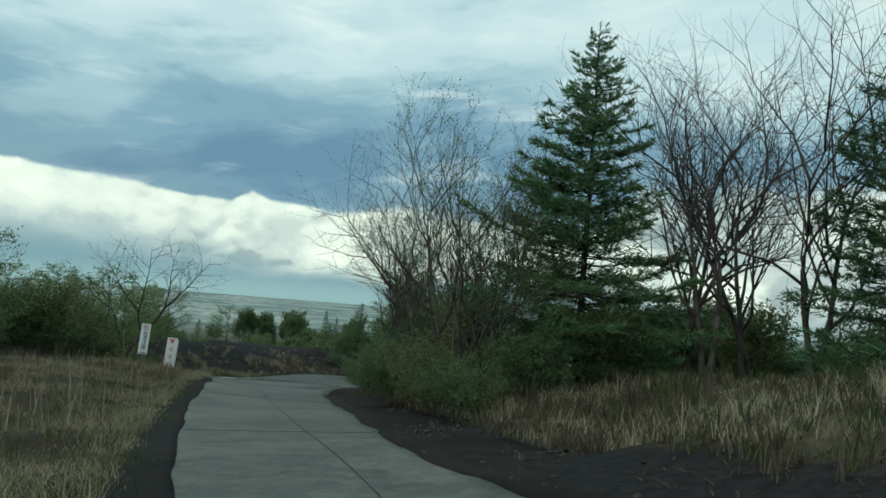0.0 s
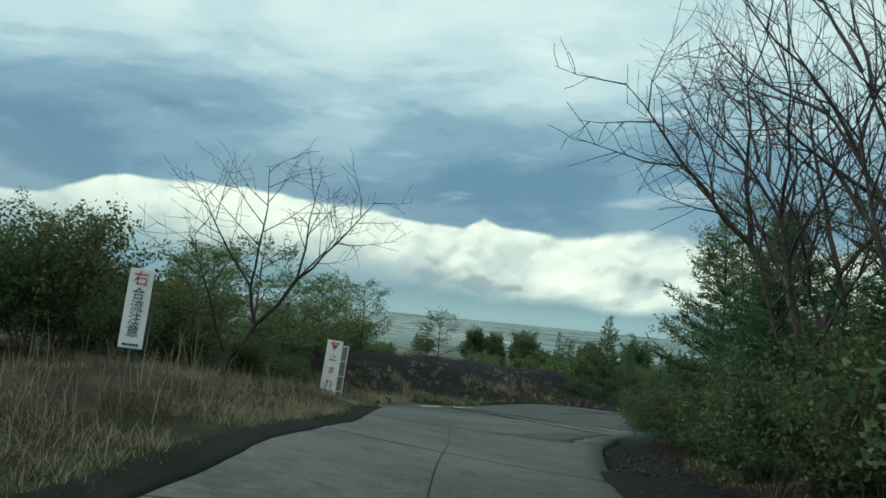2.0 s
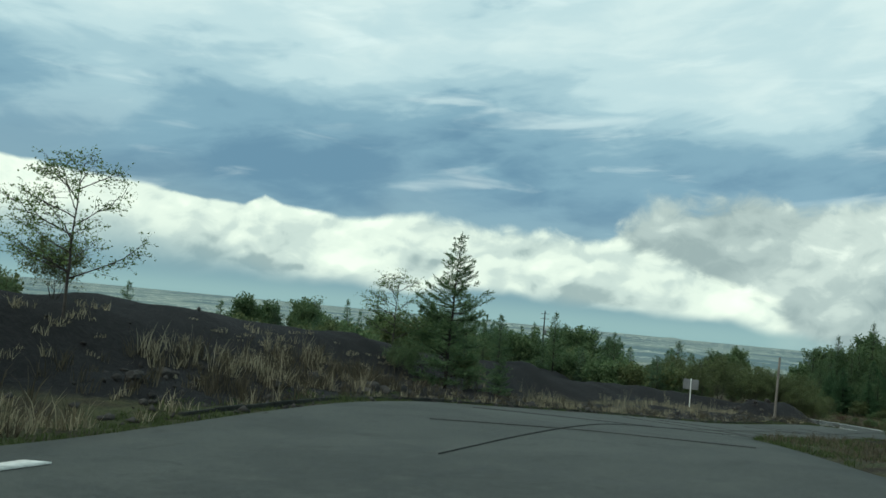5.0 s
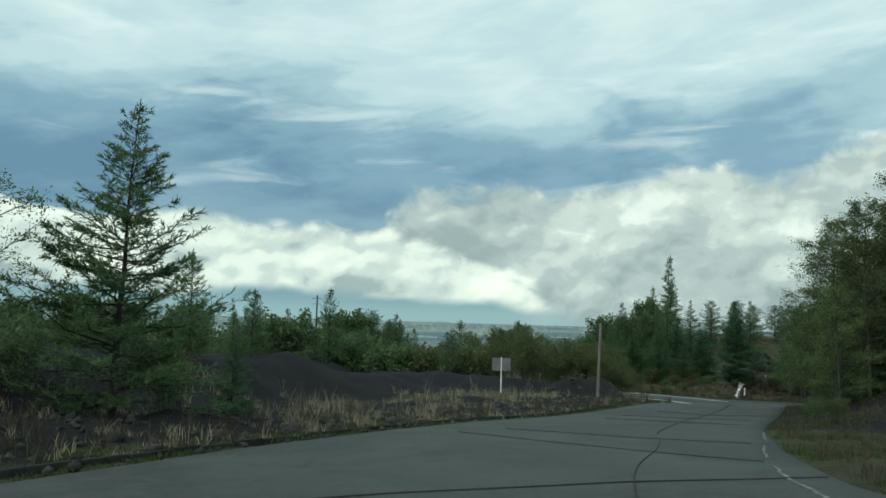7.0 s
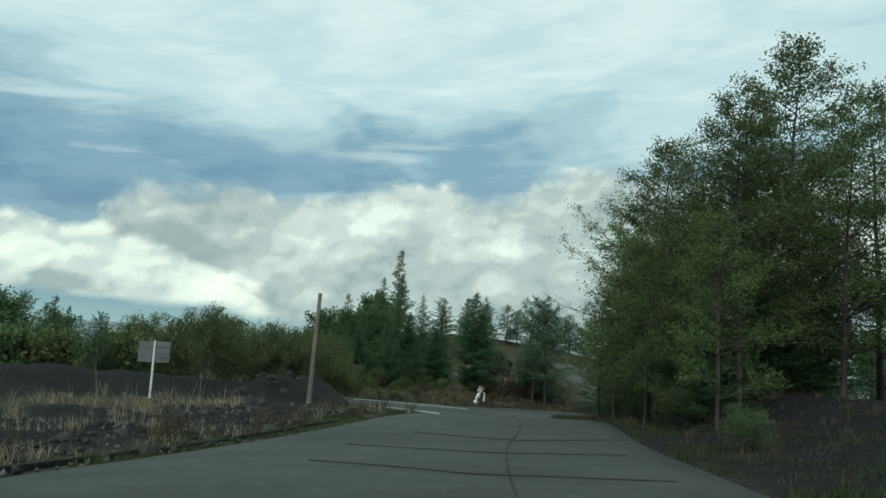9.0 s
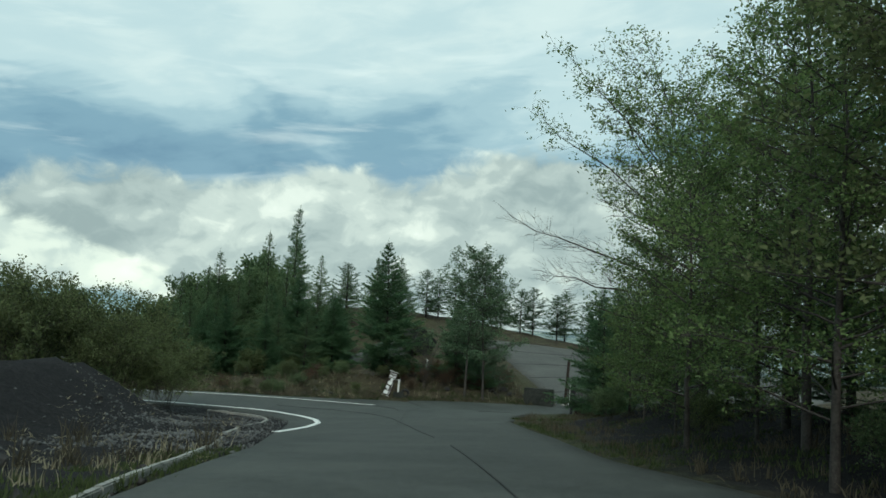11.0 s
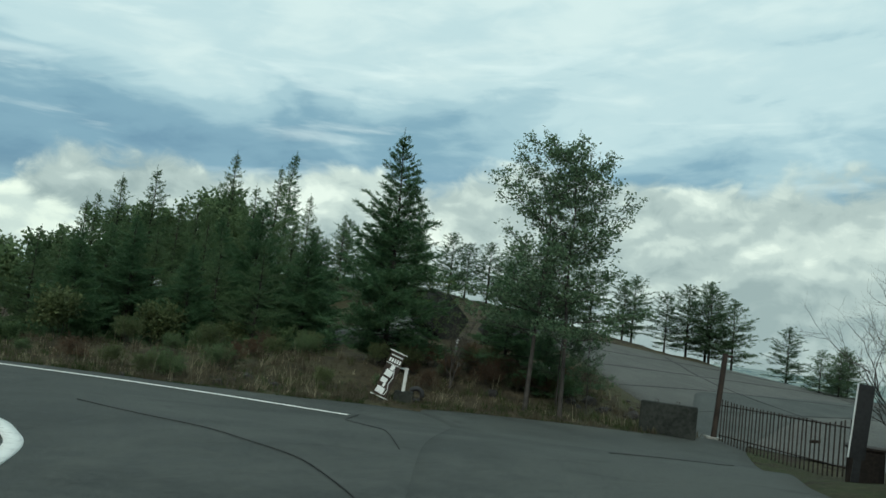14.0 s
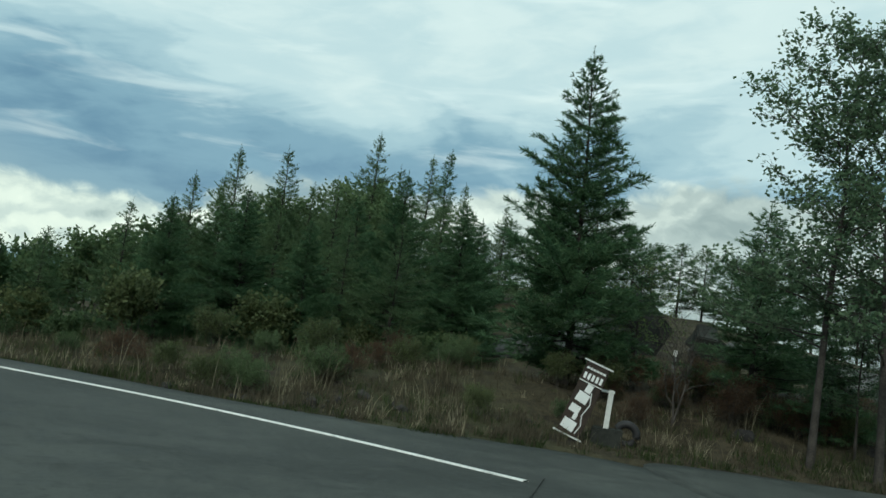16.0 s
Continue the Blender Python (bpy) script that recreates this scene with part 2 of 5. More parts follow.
def off_line(line, x, y):
    """Distance from a line of points."""
    x, y = np.asarray(x, float), np.asarray(y, float)
    best = np.full(x.shape, 1e9)
    for (x0, y0), (x1, y1) in zip(line, line[1:]):
        dx, dy = x1 - x0, y1 - y0
        s = np.clip(((x - x0) * dx + (y - y0) * dy) / (dx * dx + dy * dy), 0, 1)
        best = np.minimum(best, np.hypot(x - x0 - s * dx, y - y0 - s * dy))
    return best


LOT_L = [(27.7, 160.4), (31.5, 171), (35, 181), (38, 193)]
LOT_R = [(31, 147), (58, 158), (76, 172), (90, 190)]
LOT = LOT_L + LOT_R[::-1]
ROAD_SIDE = SIDE_L + SIDE_R[::-1]
ROAD_MAIN = MAIN_L + FAR_EDGE[::-1] + MAIN_R[::-1]
BANKS = [  # ridge line of a cinder bank, half width, height at stations along y
    ([(-41.5, 44), (-41, 52), (-40.4, 70), (-40, 84), (-39, 96), (-38, 110), (-37.4, 126), (-37, 146)], 5.2, ((44, 52, 62, 72, 84, 112, 146), (0.9, 1.4, 1.8, 2.3, 2.6, 2.6, 2.3))),
    ([(-32, 118), (-27, 129), (-20, 137), (-14, 142)], 4.2, ((100, 160), (1.5, 1.5))),
    ([(-12.5, 134), (-9.5, 138.5), (-8, 143.5)], 2.6, ((100, 160), (1.9, 1.9))),
    ([(-34.3, 62), (-34.2, 72), (-33.2, 82), (-31, 90)], 2.0, ((60, 92), (0.4, 0.4))),
    ([(6, -10), (5.5, 5), (3, 14), (-0.5, 22), (-5, 32), (-9, 42)], 4.0, ((0, 50), (0.7, 0.7))),
    ([(-7, 94), (-2.6, 102), (2.2, 111), (6.0, 119.5), (10.2, 127), (14.0, 134.5)], 3.0, ((90, 140), (0.95, 0.95))),
    ([(3, 178), (10, 172.4), (20, 171.6), (30, 170.6)], 4.2, ((160, 180), (0.8, 0.8))),
]


def lumps(x, y, size, seed):
    """Soft random relief between -1 and 1."""
    r = np.random.RandomState(seed)
    z = 0
    for k in range(7):
        a, f, p = r.rand() * 6.283, (0.6 + 0.9 * r.rand()) * 6.283 / size, r.rand() * 6.283
        z = z + np.sin((x * np.cos(a) + y * np.sin(a)) * f + p + 1.3 * np.sin((x * np.sin(a) - y * np.cos(a)) * f * 0.7))
    return z / 4


def land(x, y):
    """Height of the ground with its banks and relief."""
    x, y = np.asarray(x, float), np.asarray(y, float)
    z = bare_land(x, y)
    bump = 0
    for line, half, high in BANKS:
        far = off_line(line, x, y) / half
        steep = 4 if half > 5 else 2
        bump = bump + np.interp(y, *high) * np.exp(-far ** steep * 1.4)
    edge = np.minimum(off_line(ROAD_SIDE + ROAD_SIDE[:1], x, y), off_line(ROAD_MAIN + ROAD_MAIN[:1], x, y))
    edge = np.minimum(edge, off_line(LOT + LOT[:1], x, y))
    on = inside(ROAD_SIDE, x, y) | inside(ROAD_MAIN, x, y) | inside(LOT, x, y)
    rise = np.clip(edge / 2.0, 0, 1)
    rough = (0.10 * lumps(x, y, 3.1, 3) + 0.16 * lumps(x, y, 9.0, 4)) + bump
    near = np.clip(1.4 - np.hypot(x + 5, y - 90) / 400, 0, 1)
    return z + np.where(on, -0.30 * np.clip(edge / 0.5, 0.12, 1), near * rough * rise + 0.02 * rise)

# ---- materials ----
def material(name, colour, rough=0.8, metal=0.0, spec=0.3):
    m = bpy.data.materials.new(name)
    m.use_nodes = True
    b = m.node_tree.nodes["Principled BSDF"]
    b.inputs["Base Color"].default_value = (*colour, 1.0)
    b.inputs["Roughness"].default_value = rough
    b.inputs["Metallic"].default_value = metal
    b.inputs["Specular IOR Level"].default_value = spec
    return m, Graph(m.node_tree), b


def bump(g, b, height, strength, distance):
    n = g.node("ShaderNodeBump")
    n.inputs["Strength"].default_value, n.inputs["Distance"].default_value = strength, distance
    g.feed(n.inputs["Height"], height)
    g.feed(b.inputs["Normal"], n.outputs[0])


def place(g):
    return g.node("ShaderNodeNewGeometry").outputs["Position"]


def speckled(name, dark, light, scale, rough=0.85, grain=0.4, depth=0.01, wide=0.12, worn=None, spec=0.25):
    """A rough surface with variation at two scales."""
    m, g, b = material(name, dark, rough, 0.0, spec)
    p = place(g)
    fine = g.noise(p, scale, 6.0, 0.65)
    broad = g.noise(p, scale * wide, 3.0, 0.5)
    c = g.mix(g.span(g.math("ADD", g.math("MULTIPLY", fine, 0.6), g.math("MULTIPLY", broad, 0.5)), 0.38, 0.72), dark, light)
    if worn:
        c = g.mix(g.span(g.noise(p, scale * wide * 2.3, 5.0, 0.6), 0.56, 0.70), c, worn)
    g.feed(b.inputs["Base Color"], c)
    bump(g, b, fine, grain, depth)
    return m


def foliage(name, dark, light, rough=0.6):
    """Leaves or needles: each clump has its own shade."""
    m, g, b = material(name, dark, rough, 0.0, 0.2)
    geo = g.node("ShaderNodeNewGeometry")
    info = g.node("ShaderNodeObjectInfo")
    island = geo.outputs["Random Per Island"]
    fac = g.math("ADD", g.math("MULTIPLY", island, 0.7), g.math("MULTIPLY", g.noise(geo.outputs["Position"], 0.9, 2.0), 0.5))
    fac = g.math("ADD", fac, g.math("MULTIPLY", g.math("SUBTRACT", info.outputs["Random"], 0.5), 0.3))
    c = g.mix(g.span(fac, 0.2, 1.0), dark, light)
    g.feed(b.inputs["Base Color"], c)
    t = g.node("ShaderNodeBsdfTranslucent")
    g.feed(t.inputs["Color"], c)
    add = g.node("ShaderNodeMixShader")
    add.inputs[0].default_value = 0.5
    out = g.tree.nodes["Material Output"]
    g.feed(add.inputs[1], b.outputs[0])
    g.feed(add.inputs[2], t.outputs[0])
    g.feed(out.inputs["Surface"], add.outputs[0])
    return m


def asphalt(name, base, light, spec=0.28):
    m, g, b = material(name, base, 0.82, 0.0, spec)
    p = place(g)
    grit = g.noise(p, 90.0, 4.0, 0.7)
    mid = g.noise(p, 2.6, 5.0, 0.65)
    wide = g.noise(p, 0.22, 4.0, 0.55, 0.8)
    fac = g.math("ADD", g.math("MULTIPLY", grit, 0.2), g.math("ADD", g.math("MULTIPLY", mid, 0.6), g.math("MULTIPLY", wide, 0.4)))
    c = g.mix(g.span(fac, 0.49, 0.72), base, light)
    coarse = g.noise(p, 11.0, 4.0, 0.75)
    c = g.mix(g.span(coarse, 0.52, 0.72, 0.0, 0.55), c, tuple(v * 1.25 for v in light))
    c = g.mix(g.span(coarse, 0.46, 0.30, 0.0, 0.6), c, tuple(v * 0.5 for v in base))
    stain = g.span(g.noise(p, 0.55, 5.0, 0.7, 1.5), 0.54, 0.72)
    c = g.mix(g.math("MULTIPLY", stain, 0.55), c, tuple(v * 0.55 for v in base))
    g.feed(b.inputs["Base Color"], c)
    g.feed(b.inputs["Roughness"], g.span(mid, 0.3, 0.7, 0.72, 0.92))
    bump(g, b, g.math("ADD", grit, g.math("MULTIPLY", mid, 0.6)), 0.5, 0.012)
    return m


MAT = {
    "asphalt": asphalt("worn_asphalt", (0.033, 0.0375, 0.0345), (0.067, 0.073, 0.066)),
    "old_asphalt": asphalt("pale_old_asphalt", (0.056, 0.062, 0.057), (0.114, 0.121, 0.110)),
    "dark_asphalt": asphalt("dark_shoulder", (0.009, 0.009, 0.009), (0.022, 0.021, 0.019), 0.06),
    "lot": asphalt("bleached_slab", (0.052, 0.053, 0.048), (0.092, 0.092, 0.083)),
    "crack": speckled("crack_tar", (0.017, 0.018, 0.018), (0.045, 0.047, 0.044), 3),
    "cinder": speckled("black_cinder", (0.010, 0.010, 0.011), (0.028, 0.027, 0.027), 14, grain=1.0, depth=0.05),
    "paint": speckled("road_paint", (0.62, 0.63, 0.60), (0.78, 0.79, 0.76), 20, 0.7, 0.2, 0.004, worn=(0.40, 0.41, 0.39)),
    "old_paint": speckled("worn_paint", (0.40, 0.41, 0.39), (0.66, 0.67, 0.64), 9, 0.8, 0.2, 0.004, worn=(0.12, 0.12, 0.115)),
    "flaked_paint": speckled("flaked_paint", (0.05, 0.051, 0.047), (0.20, 0.205, 0.19), 4, 0.8, 0.2, 0.004, wide=0.6, worn=(0.42, 0.43, 0.41)),
    "concrete": speckled("old_concrete", (0.20, 0.20, 0.185), (0.34, 0.34, 0.31), 9, 0.9, 0.5, 0.01, worn=(0.10, 0.105, 0.085)),
    "dark_concrete": speckled("mossy_concrete", (0.016, 0.018, 0.016), (0.042, 0.045, 0.040), 7, 0.95, 0.5, 0.01, spec=0.1),
    "rock": speckled("lava_rock", (0.020, 0.019, 0.019), (0.060, 0.056, 0.052), 6, 0.92, 1.0, 0.06),
    "grey_rock": speckled("grey_lava", (0.055, 0.057, 0.057), (0.145, 0.149, 0.148), 3, 0.92, 1.0, 0.08),
    "bark": speckled("grey_bark", (0.030, 0.027, 0.024), (0.085, 0.075, 0.066), 24, 0.9, 0.8, 0.01),
    "dark_bark": speckled("dark_bark", (0.020, 0.018, 0.016), (0.055, 0.048, 0.042), 24, 0.9, 0.8, 0.01),
    "spruce": foliage("spruce_needles", (0.054, 0.112, 0.056), (0.140, 0.228, 0.108)),
    "larch": foliage("larch_needles", (0.062, 0.114, 0.055), (0.165, 0.235, 0.110)),
    "pine": foliage("pine_needles", (0.050, 0.092, 0.052), (0.135, 0.20, 0.108)),
    "leaf": foliage("young_leaves", (0.060, 0.105, 0.036), (0.185, 0.255, 0.09)),
    "olive": foliage("olive_needles", (0.062, 0.085, 0.036), (0.165, 0.195, 0.085)),
    "shrub": foliage("shrub_leaves", (0.056, 0.096, 0.044), (0.150, 0.208, 0.094)),
    "rusty": foliage("rusty_leaves", (0.07, 0.045, 0.028), (0.16, 0.10, 0.06)),
    "straw": foliage("dry_grass", (0.14, 0.124, 0.078), (0.40, 0.355, 0.245), 0.8),
    "russet": foliage("russet_grass", (0.048, 0.042, 0.029), (0.128, 0.110, 0.074), 0.8),
    "green_grass": foliage("green_grass", (0.030, 0.047, 0.016), (0.085, 0.108, 0.042), 0.8),
    "white": speckled("white_board", (0.68, 0.70, 0.69), (0.78, 0.79, 0.78), 3, 0.55, 0.1, 0.002),
    "grey_board": speckled("grey_board", (0.14, 0.125, 0.115), (0.22, 0.20, 0.185), 5, 0.8, 0.2, 0.004),
    "white_wood": speckled("white_painted_wood", (0.55, 0.56, 0.54), (0.72, 0.73, 0.70), 12, 0.7, 0.3, 0.004),
    "red": speckled("red_paint", (0.42, 0.035, 0.045), (0.52, 0.05, 0.06), 8, 0.6, 0.1, 0.002),
    "blue": speckled("navy_paint", (0.02, 0.04, 0.10), (0.035, 0.06, 0.14), 8, 0.6, 0.1, 0.002),
    "black": speckled("black_paint", (0.018, 0.018, 0.019), (0.035, 0.035, 0.036), 12, 0.6, 0.2, 0.003),
    "steel": speckled("dull_steel", (0.10, 0.105, 0.107), (0.17, 0.175, 0.175), 10, 0.5, 0.1, 0.003, spec=0.6),
    "rust": speckled("dark_rusty_iron", (0.020, 0.016, 0.014), (0.05, 0.036, 0.028), 16, 0.8, 0.4, 0.004),
    "pole": speckled("weathered_pole", (0.12, 0.105, 0.09), (0.21, 0.19, 0.165), 9, 0.85, 0.3, 0.004),
}


def ground_material():
    m, g, b = material("rough_ground", (0.1, 0.08, 0.05), 0.92, 0.0, 0.15)
    p = place(g)
    cover = g.node("ShaderNodeVertexColor")
    cover.layer_name = "cover"
    sep = g.node("ShaderNodeSeparateColor")
    g.feed(sep.inputs[0], cover.outputs[0])
    cinder, green, far = sep.outputs
    fine = g.noise(p, 7.0, 6.0, 0.7)
    mid = g.noise(p, 0.8, 5.0, 0.6, 0.6)
    dry = g.mix(g.span(g.math("ADD", g.math("MULTIPLY", fine, 0.5), g.math("MULTIPLY", mid, 0.6)), 0.4, 0.75), (0.026, 0.022, 0.015), (0.095, 0.078, 0.048))
    grass = g.mix(g.span(fine, 0.35, 0.7), (0.022, 0.030, 0.012), (0.064, 0.074, 0.032))
    c = g.mix(g.math("MULTIPLY", green, g.span(mid, 0.35, 0.6)), dry, grass)
    black = g.mix(g.span(fine, 0.4, 0.75), (0.009, 0.009, 0.010), (0.026, 0.025, 0.025))
    c = g.mix(g.span(g.math("ADD", cinder, g.math("MULTIPLY", g.math("SUBTRACT", mid, 0.5), 0.7)), 0.35, 0.6), c, black)
    # fields, woods and settlements of the far plain, with distance haze painted into their colours
    field = g.node("ShaderNodeTexVoronoi")
    stretched = g.node("ShaderNodeVectorMath", operation="MULTIPLY")
    g.feed(stretched.inputs[0], p)
    stretched.inputs[1].default_value = (1.0, 1.0, 0.0)
    g.feed(field.inputs["Vector"], stretched.outputs[0])
    field.inputs["Scale"].default_value = 0.006
    patch = g.node("ShaderNodeSeparateColor")
    g.feed(patch.inputs[0], field.outputs["Color"])
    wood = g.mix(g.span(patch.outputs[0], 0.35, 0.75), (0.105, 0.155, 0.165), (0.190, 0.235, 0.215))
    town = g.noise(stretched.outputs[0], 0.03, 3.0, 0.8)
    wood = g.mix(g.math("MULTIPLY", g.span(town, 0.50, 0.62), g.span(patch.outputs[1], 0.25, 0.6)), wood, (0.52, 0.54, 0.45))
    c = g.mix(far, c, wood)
    g.feed(b.inputs["Base Color"], c)
    bump(g, b, g.math("ADD", fine, mid), 0.9, 0.08)
    return m


MAT["ground"] = ground_material()

# ---- mesh helpers ----
def mesh_of(name, verts, faces, mat):
    """A mesh from arrays; all faces have the same number of corners."""
    verts = np.asarray(verts, np.float32).reshape(-1, 3)
    faces = np.asarray(faces, np.int32)
    n, k = faces.shape
    me = bpy.data.meshes.new(name)
    me.vertices.add(len(verts))
    me.vertices.foreach_set("co", verts.ravel())
    me.loops.add(n * k)
    me.loops.foreach_set("vertex_index", faces.ravel())
    me.polygons.add(n)
    me.polygons.foreach_set("loop_start", np.arange(0, n * k, k, dtype=np.int32))
    me.polygons.foreach_set("loop_total", np.full(n, k, np.int32))
    me.update(calc_edges=True)
    me.validate()
    me.materials.append(MAT[mat])
    return me


def part_mesh(name, me, parent=None, label=""):
    ob = new(name, me)
    if parent is not None:
        ob.parent = parent
    if label:
        ob["label"] = label
    return ob


def part(name, bm, mat, parent=None, label="", smooth=False):
    """Links a bmesh as one mesh object under a thing or a part."""
    me = bpy.data.meshes.new(name)
    bm.to_mesh(me)
    bm.free()
    me.materials.append(MAT[mat])
    if smooth:
        for p in me.polygons:
            p.use_smooth = True
    return part_mesh(name, me, parent, label)


def thing(name, m, label, category, group="", kind=""):
    ob = new(name)
    ob.empty_display_size = 0.2
    ob.matrix_world = m
    return tagged(ob, label, category, group, kind)


def box(bm, cx, cy, cz, sx, sy, sz, bevel=0.0, turn=None):
    made = bmesh.ops.create_cube(bm, size=1.0)["verts"]
    bmesh.ops.scale(bm, vec=(sx, sy, sz), verts=made)
    if bevel:
        edges = list({e for v in made for e in v.link_edges})
        made = list({v for f in bmesh.ops.bevel(bm, geom=edges, offset=bevel, segments=2, affect="EDGES")["faces"] for v in f.verts} | {v for v in made if v.is_valid})
    if turn is not None:
        bmesh.ops.transform(bm, matrix=turn, verts=made)
    bmesh.ops.translate(bm, vec=(cx, cy, cz), verts=made)
    return bm


def tube_mesh(name, pts, radii, mat, sides=8):
    v, f = tubes([(np.array(pts, float), np.array(radii, float))], sides)
    me = mesh_of(name, v, f, mat)
    for p in me.polygons:
        p.use_smooth = True
    return me


def tubes(runs, sides):
    """Tapered tubes along runs of points: vertices and quads."""
    vs, fs, base = [], [], 0
    ring = np.arange(sides) * 2 * np.pi / sides
    for pts, radii in runs:
        d = np.gradient(pts, axis=0)
        d /= np.linalg.norm(d, axis=1)[:, None] + 1e-9
        ref = np.where(np.abs(d[:, 2:3]) > 0.9, np.array([[1.0, 0, 0]]), np.array([[0, 0, 1.0]]))
        a = np.cross(d, ref)
        a /= np.linalg.norm(a, axis=1)[:, None] + 1e-9
        b = np.cross(d, a)
        v = pts[:, None] + radii[:, None, None] * (np.cos(ring)[None, :, None] * a[:, None] + np.sin(ring)[None, :, None] * b[:, None])
        n = len(pts)
        i, j = np.meshgrid(np.arange(n - 1), np.arange(sides), indexing="ij")
        k = (j + 1) % sides
        fs.append(base + np.stack([i * sides + j, i * sides + k, (i + 1) * sides + k, (i + 1) * sides + j], -1).reshape(-1, 4))
        vs.append(v.reshape(-1, 3))
        base += n * sides
    return np.concatenate(vs), np.concatenate(fs)


def blades(root, along, side, taper=1.0):
    """Flat leaves as quads: root point, vector along, vector half across."""
    n = len(root)
    v = np.stack([root - side, root + side, root + along + side * (1 - taper), root + along - side * (1 - taper)], 1)
    return v.reshape(-1, 3), np.arange(4 * n).reshape(n, 4)


def unit(v):
    return v / (np.linalg.norm(v, axis=-1, keepdims=True) + 1e-9)

# ---- ground and roads ----
def ground_lines(lo, hi, step, reach):
    fine = np.arange(lo, hi + step, step)
    grow = np.cumsum(step * 1.22 ** np.arange(1, 60))
    grow = grow[grow < reach]
    return np.concatenate([lo - grow[::-1], fine, fine[-1] + grow])


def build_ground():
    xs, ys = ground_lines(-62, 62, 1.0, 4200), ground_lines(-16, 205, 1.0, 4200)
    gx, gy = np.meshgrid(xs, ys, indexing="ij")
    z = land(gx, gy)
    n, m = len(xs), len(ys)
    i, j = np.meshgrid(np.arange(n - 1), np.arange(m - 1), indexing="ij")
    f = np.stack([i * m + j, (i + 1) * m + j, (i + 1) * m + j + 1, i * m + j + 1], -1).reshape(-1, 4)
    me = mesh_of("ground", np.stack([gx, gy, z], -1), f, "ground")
    x, y = gx.ravel(), gy.ravel()
    cinder = np.zeros(len(x))
    for k, (line, half, high) in enumerate(BANKS):
        if k < 4:
            cinder = np.maximum(cinder, np.clip(1.6 - off_line(line, x, y) / half / 1.1, 0, 1))
    isle = off_line([(-9, 128), (-4.5, 140), (-3, 148), (-10, 152)], x, y)
    cinder = np.maximum(cinder, np.clip(1.7 - isle / 4.5, 0, 1))
    cinder = np.maximum(cinder, np.clip(1.5 - off_line([(-36, 95), (-28, 104), (-21, 114), (-12, 124)], x, y) / 5.0, 0, 1) * 0.85)
    shoulder = off_line(SIDE_L, x, y)
    cinder = np.maximum(cinder, np.clip(1.2 - shoulder / 0.45, 0, 1) * 0.7)
    cinder = np.maximum(cinder, np.clip(1.5 - off_line(SIDE_R, x, y) / 2.2, 0, 1) * 0.8)
    # cinder black on the right-hand bank, painted in as shade under its trees
    cinder = np.maximum(cinder, np.clip(1.5 - off_line([(-9, 94), (-5.2, 102), (-0.6, 111), (3.6, 119.5), (8.2, 127), (12.5, 134.5)], x, y) / 4.2, 0, 1) * 0.75)
    green = np.clip(0.5 + 0.7 * lumps(x, y, 17, 8), 0, 1)
    edge = np.minimum(off_line(MAIN_L, x, y), off_line(MAIN_R, x, y))
    green = np.maximum(green * 0.6, np.clip(1.5 - edge / 2.0, 0, 1))
    # the far mask also brings in the painted haze, growing with distance
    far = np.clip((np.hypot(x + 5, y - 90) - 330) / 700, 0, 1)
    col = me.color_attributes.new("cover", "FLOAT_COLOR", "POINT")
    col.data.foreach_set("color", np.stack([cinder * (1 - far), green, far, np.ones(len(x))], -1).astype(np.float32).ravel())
    for p in me.polygons:
        p.use_smooth = True
    tagged(part_mesh("ground", me), "rough volcanic ground with dry grass and black cinder", "ground", kind="structure")


def resample(line, n):
    p = np.array(line, float)
    s = np.r_[0, np.cumsum(np.hypot(*np.diff(p, axis=0).T))]
    t = np.linspace(0, s[-1], n)
    # rounded run through the corner points
    q = np.stack([np.interp(t, s, p[:, 0]), np.interp(t, s, p[:, 1])], -1)
    for _ in range(6):
        q[1:-1] = q[1:-1] * 0.5 + (q[:-2] + q[2:]) * 0.25
    return q


def sheet(name, left, right, mat, lift, across=8, n=120, skirt=0.2, wobble=0.0, seed=1):
    """A paved strip between two edges, with a skirt into the ground."""
    a, b = resample(left, n), resample(right, n)
    if wobble:
        r = np.random.RandomState(seed)
        for q in (a, b):
            q += wobble * (np.convolve(r.randn(n + 4), np.ones(5) / 3, "valid"))[:, None] * np.array([[0.7, 0.4]])
    s = np.linspace(0, 1, across + 1)
    p = a[:, None] * (1 - s[None, :, None]) + b[:, None] * s[None, :, None]
    z = bare_land(p[..., 0], p[..., 1]) + lift
    v = np.concatenate([p, z[..., None]], -1)
    low0, low1 = v[:, :1].copy(), v[:, -1:].copy()
    low0[..., 2] -= skirt
    low1[..., 2] -= skirt
    v = np.concatenate([low0, v, low1], 1)
    m = v.shape[1]
    i, j = np.meshgrid(np.arange(n - 1), np.arange(m - 1), indexing="ij")
    f = np.stack([i * m + j, i * m + j + 1, (i + 1) * m + j + 1, (i + 1) * m + j], -1).reshape(-1, 4)
    return mesh_of(name, v, f[:, ::-1], mat)


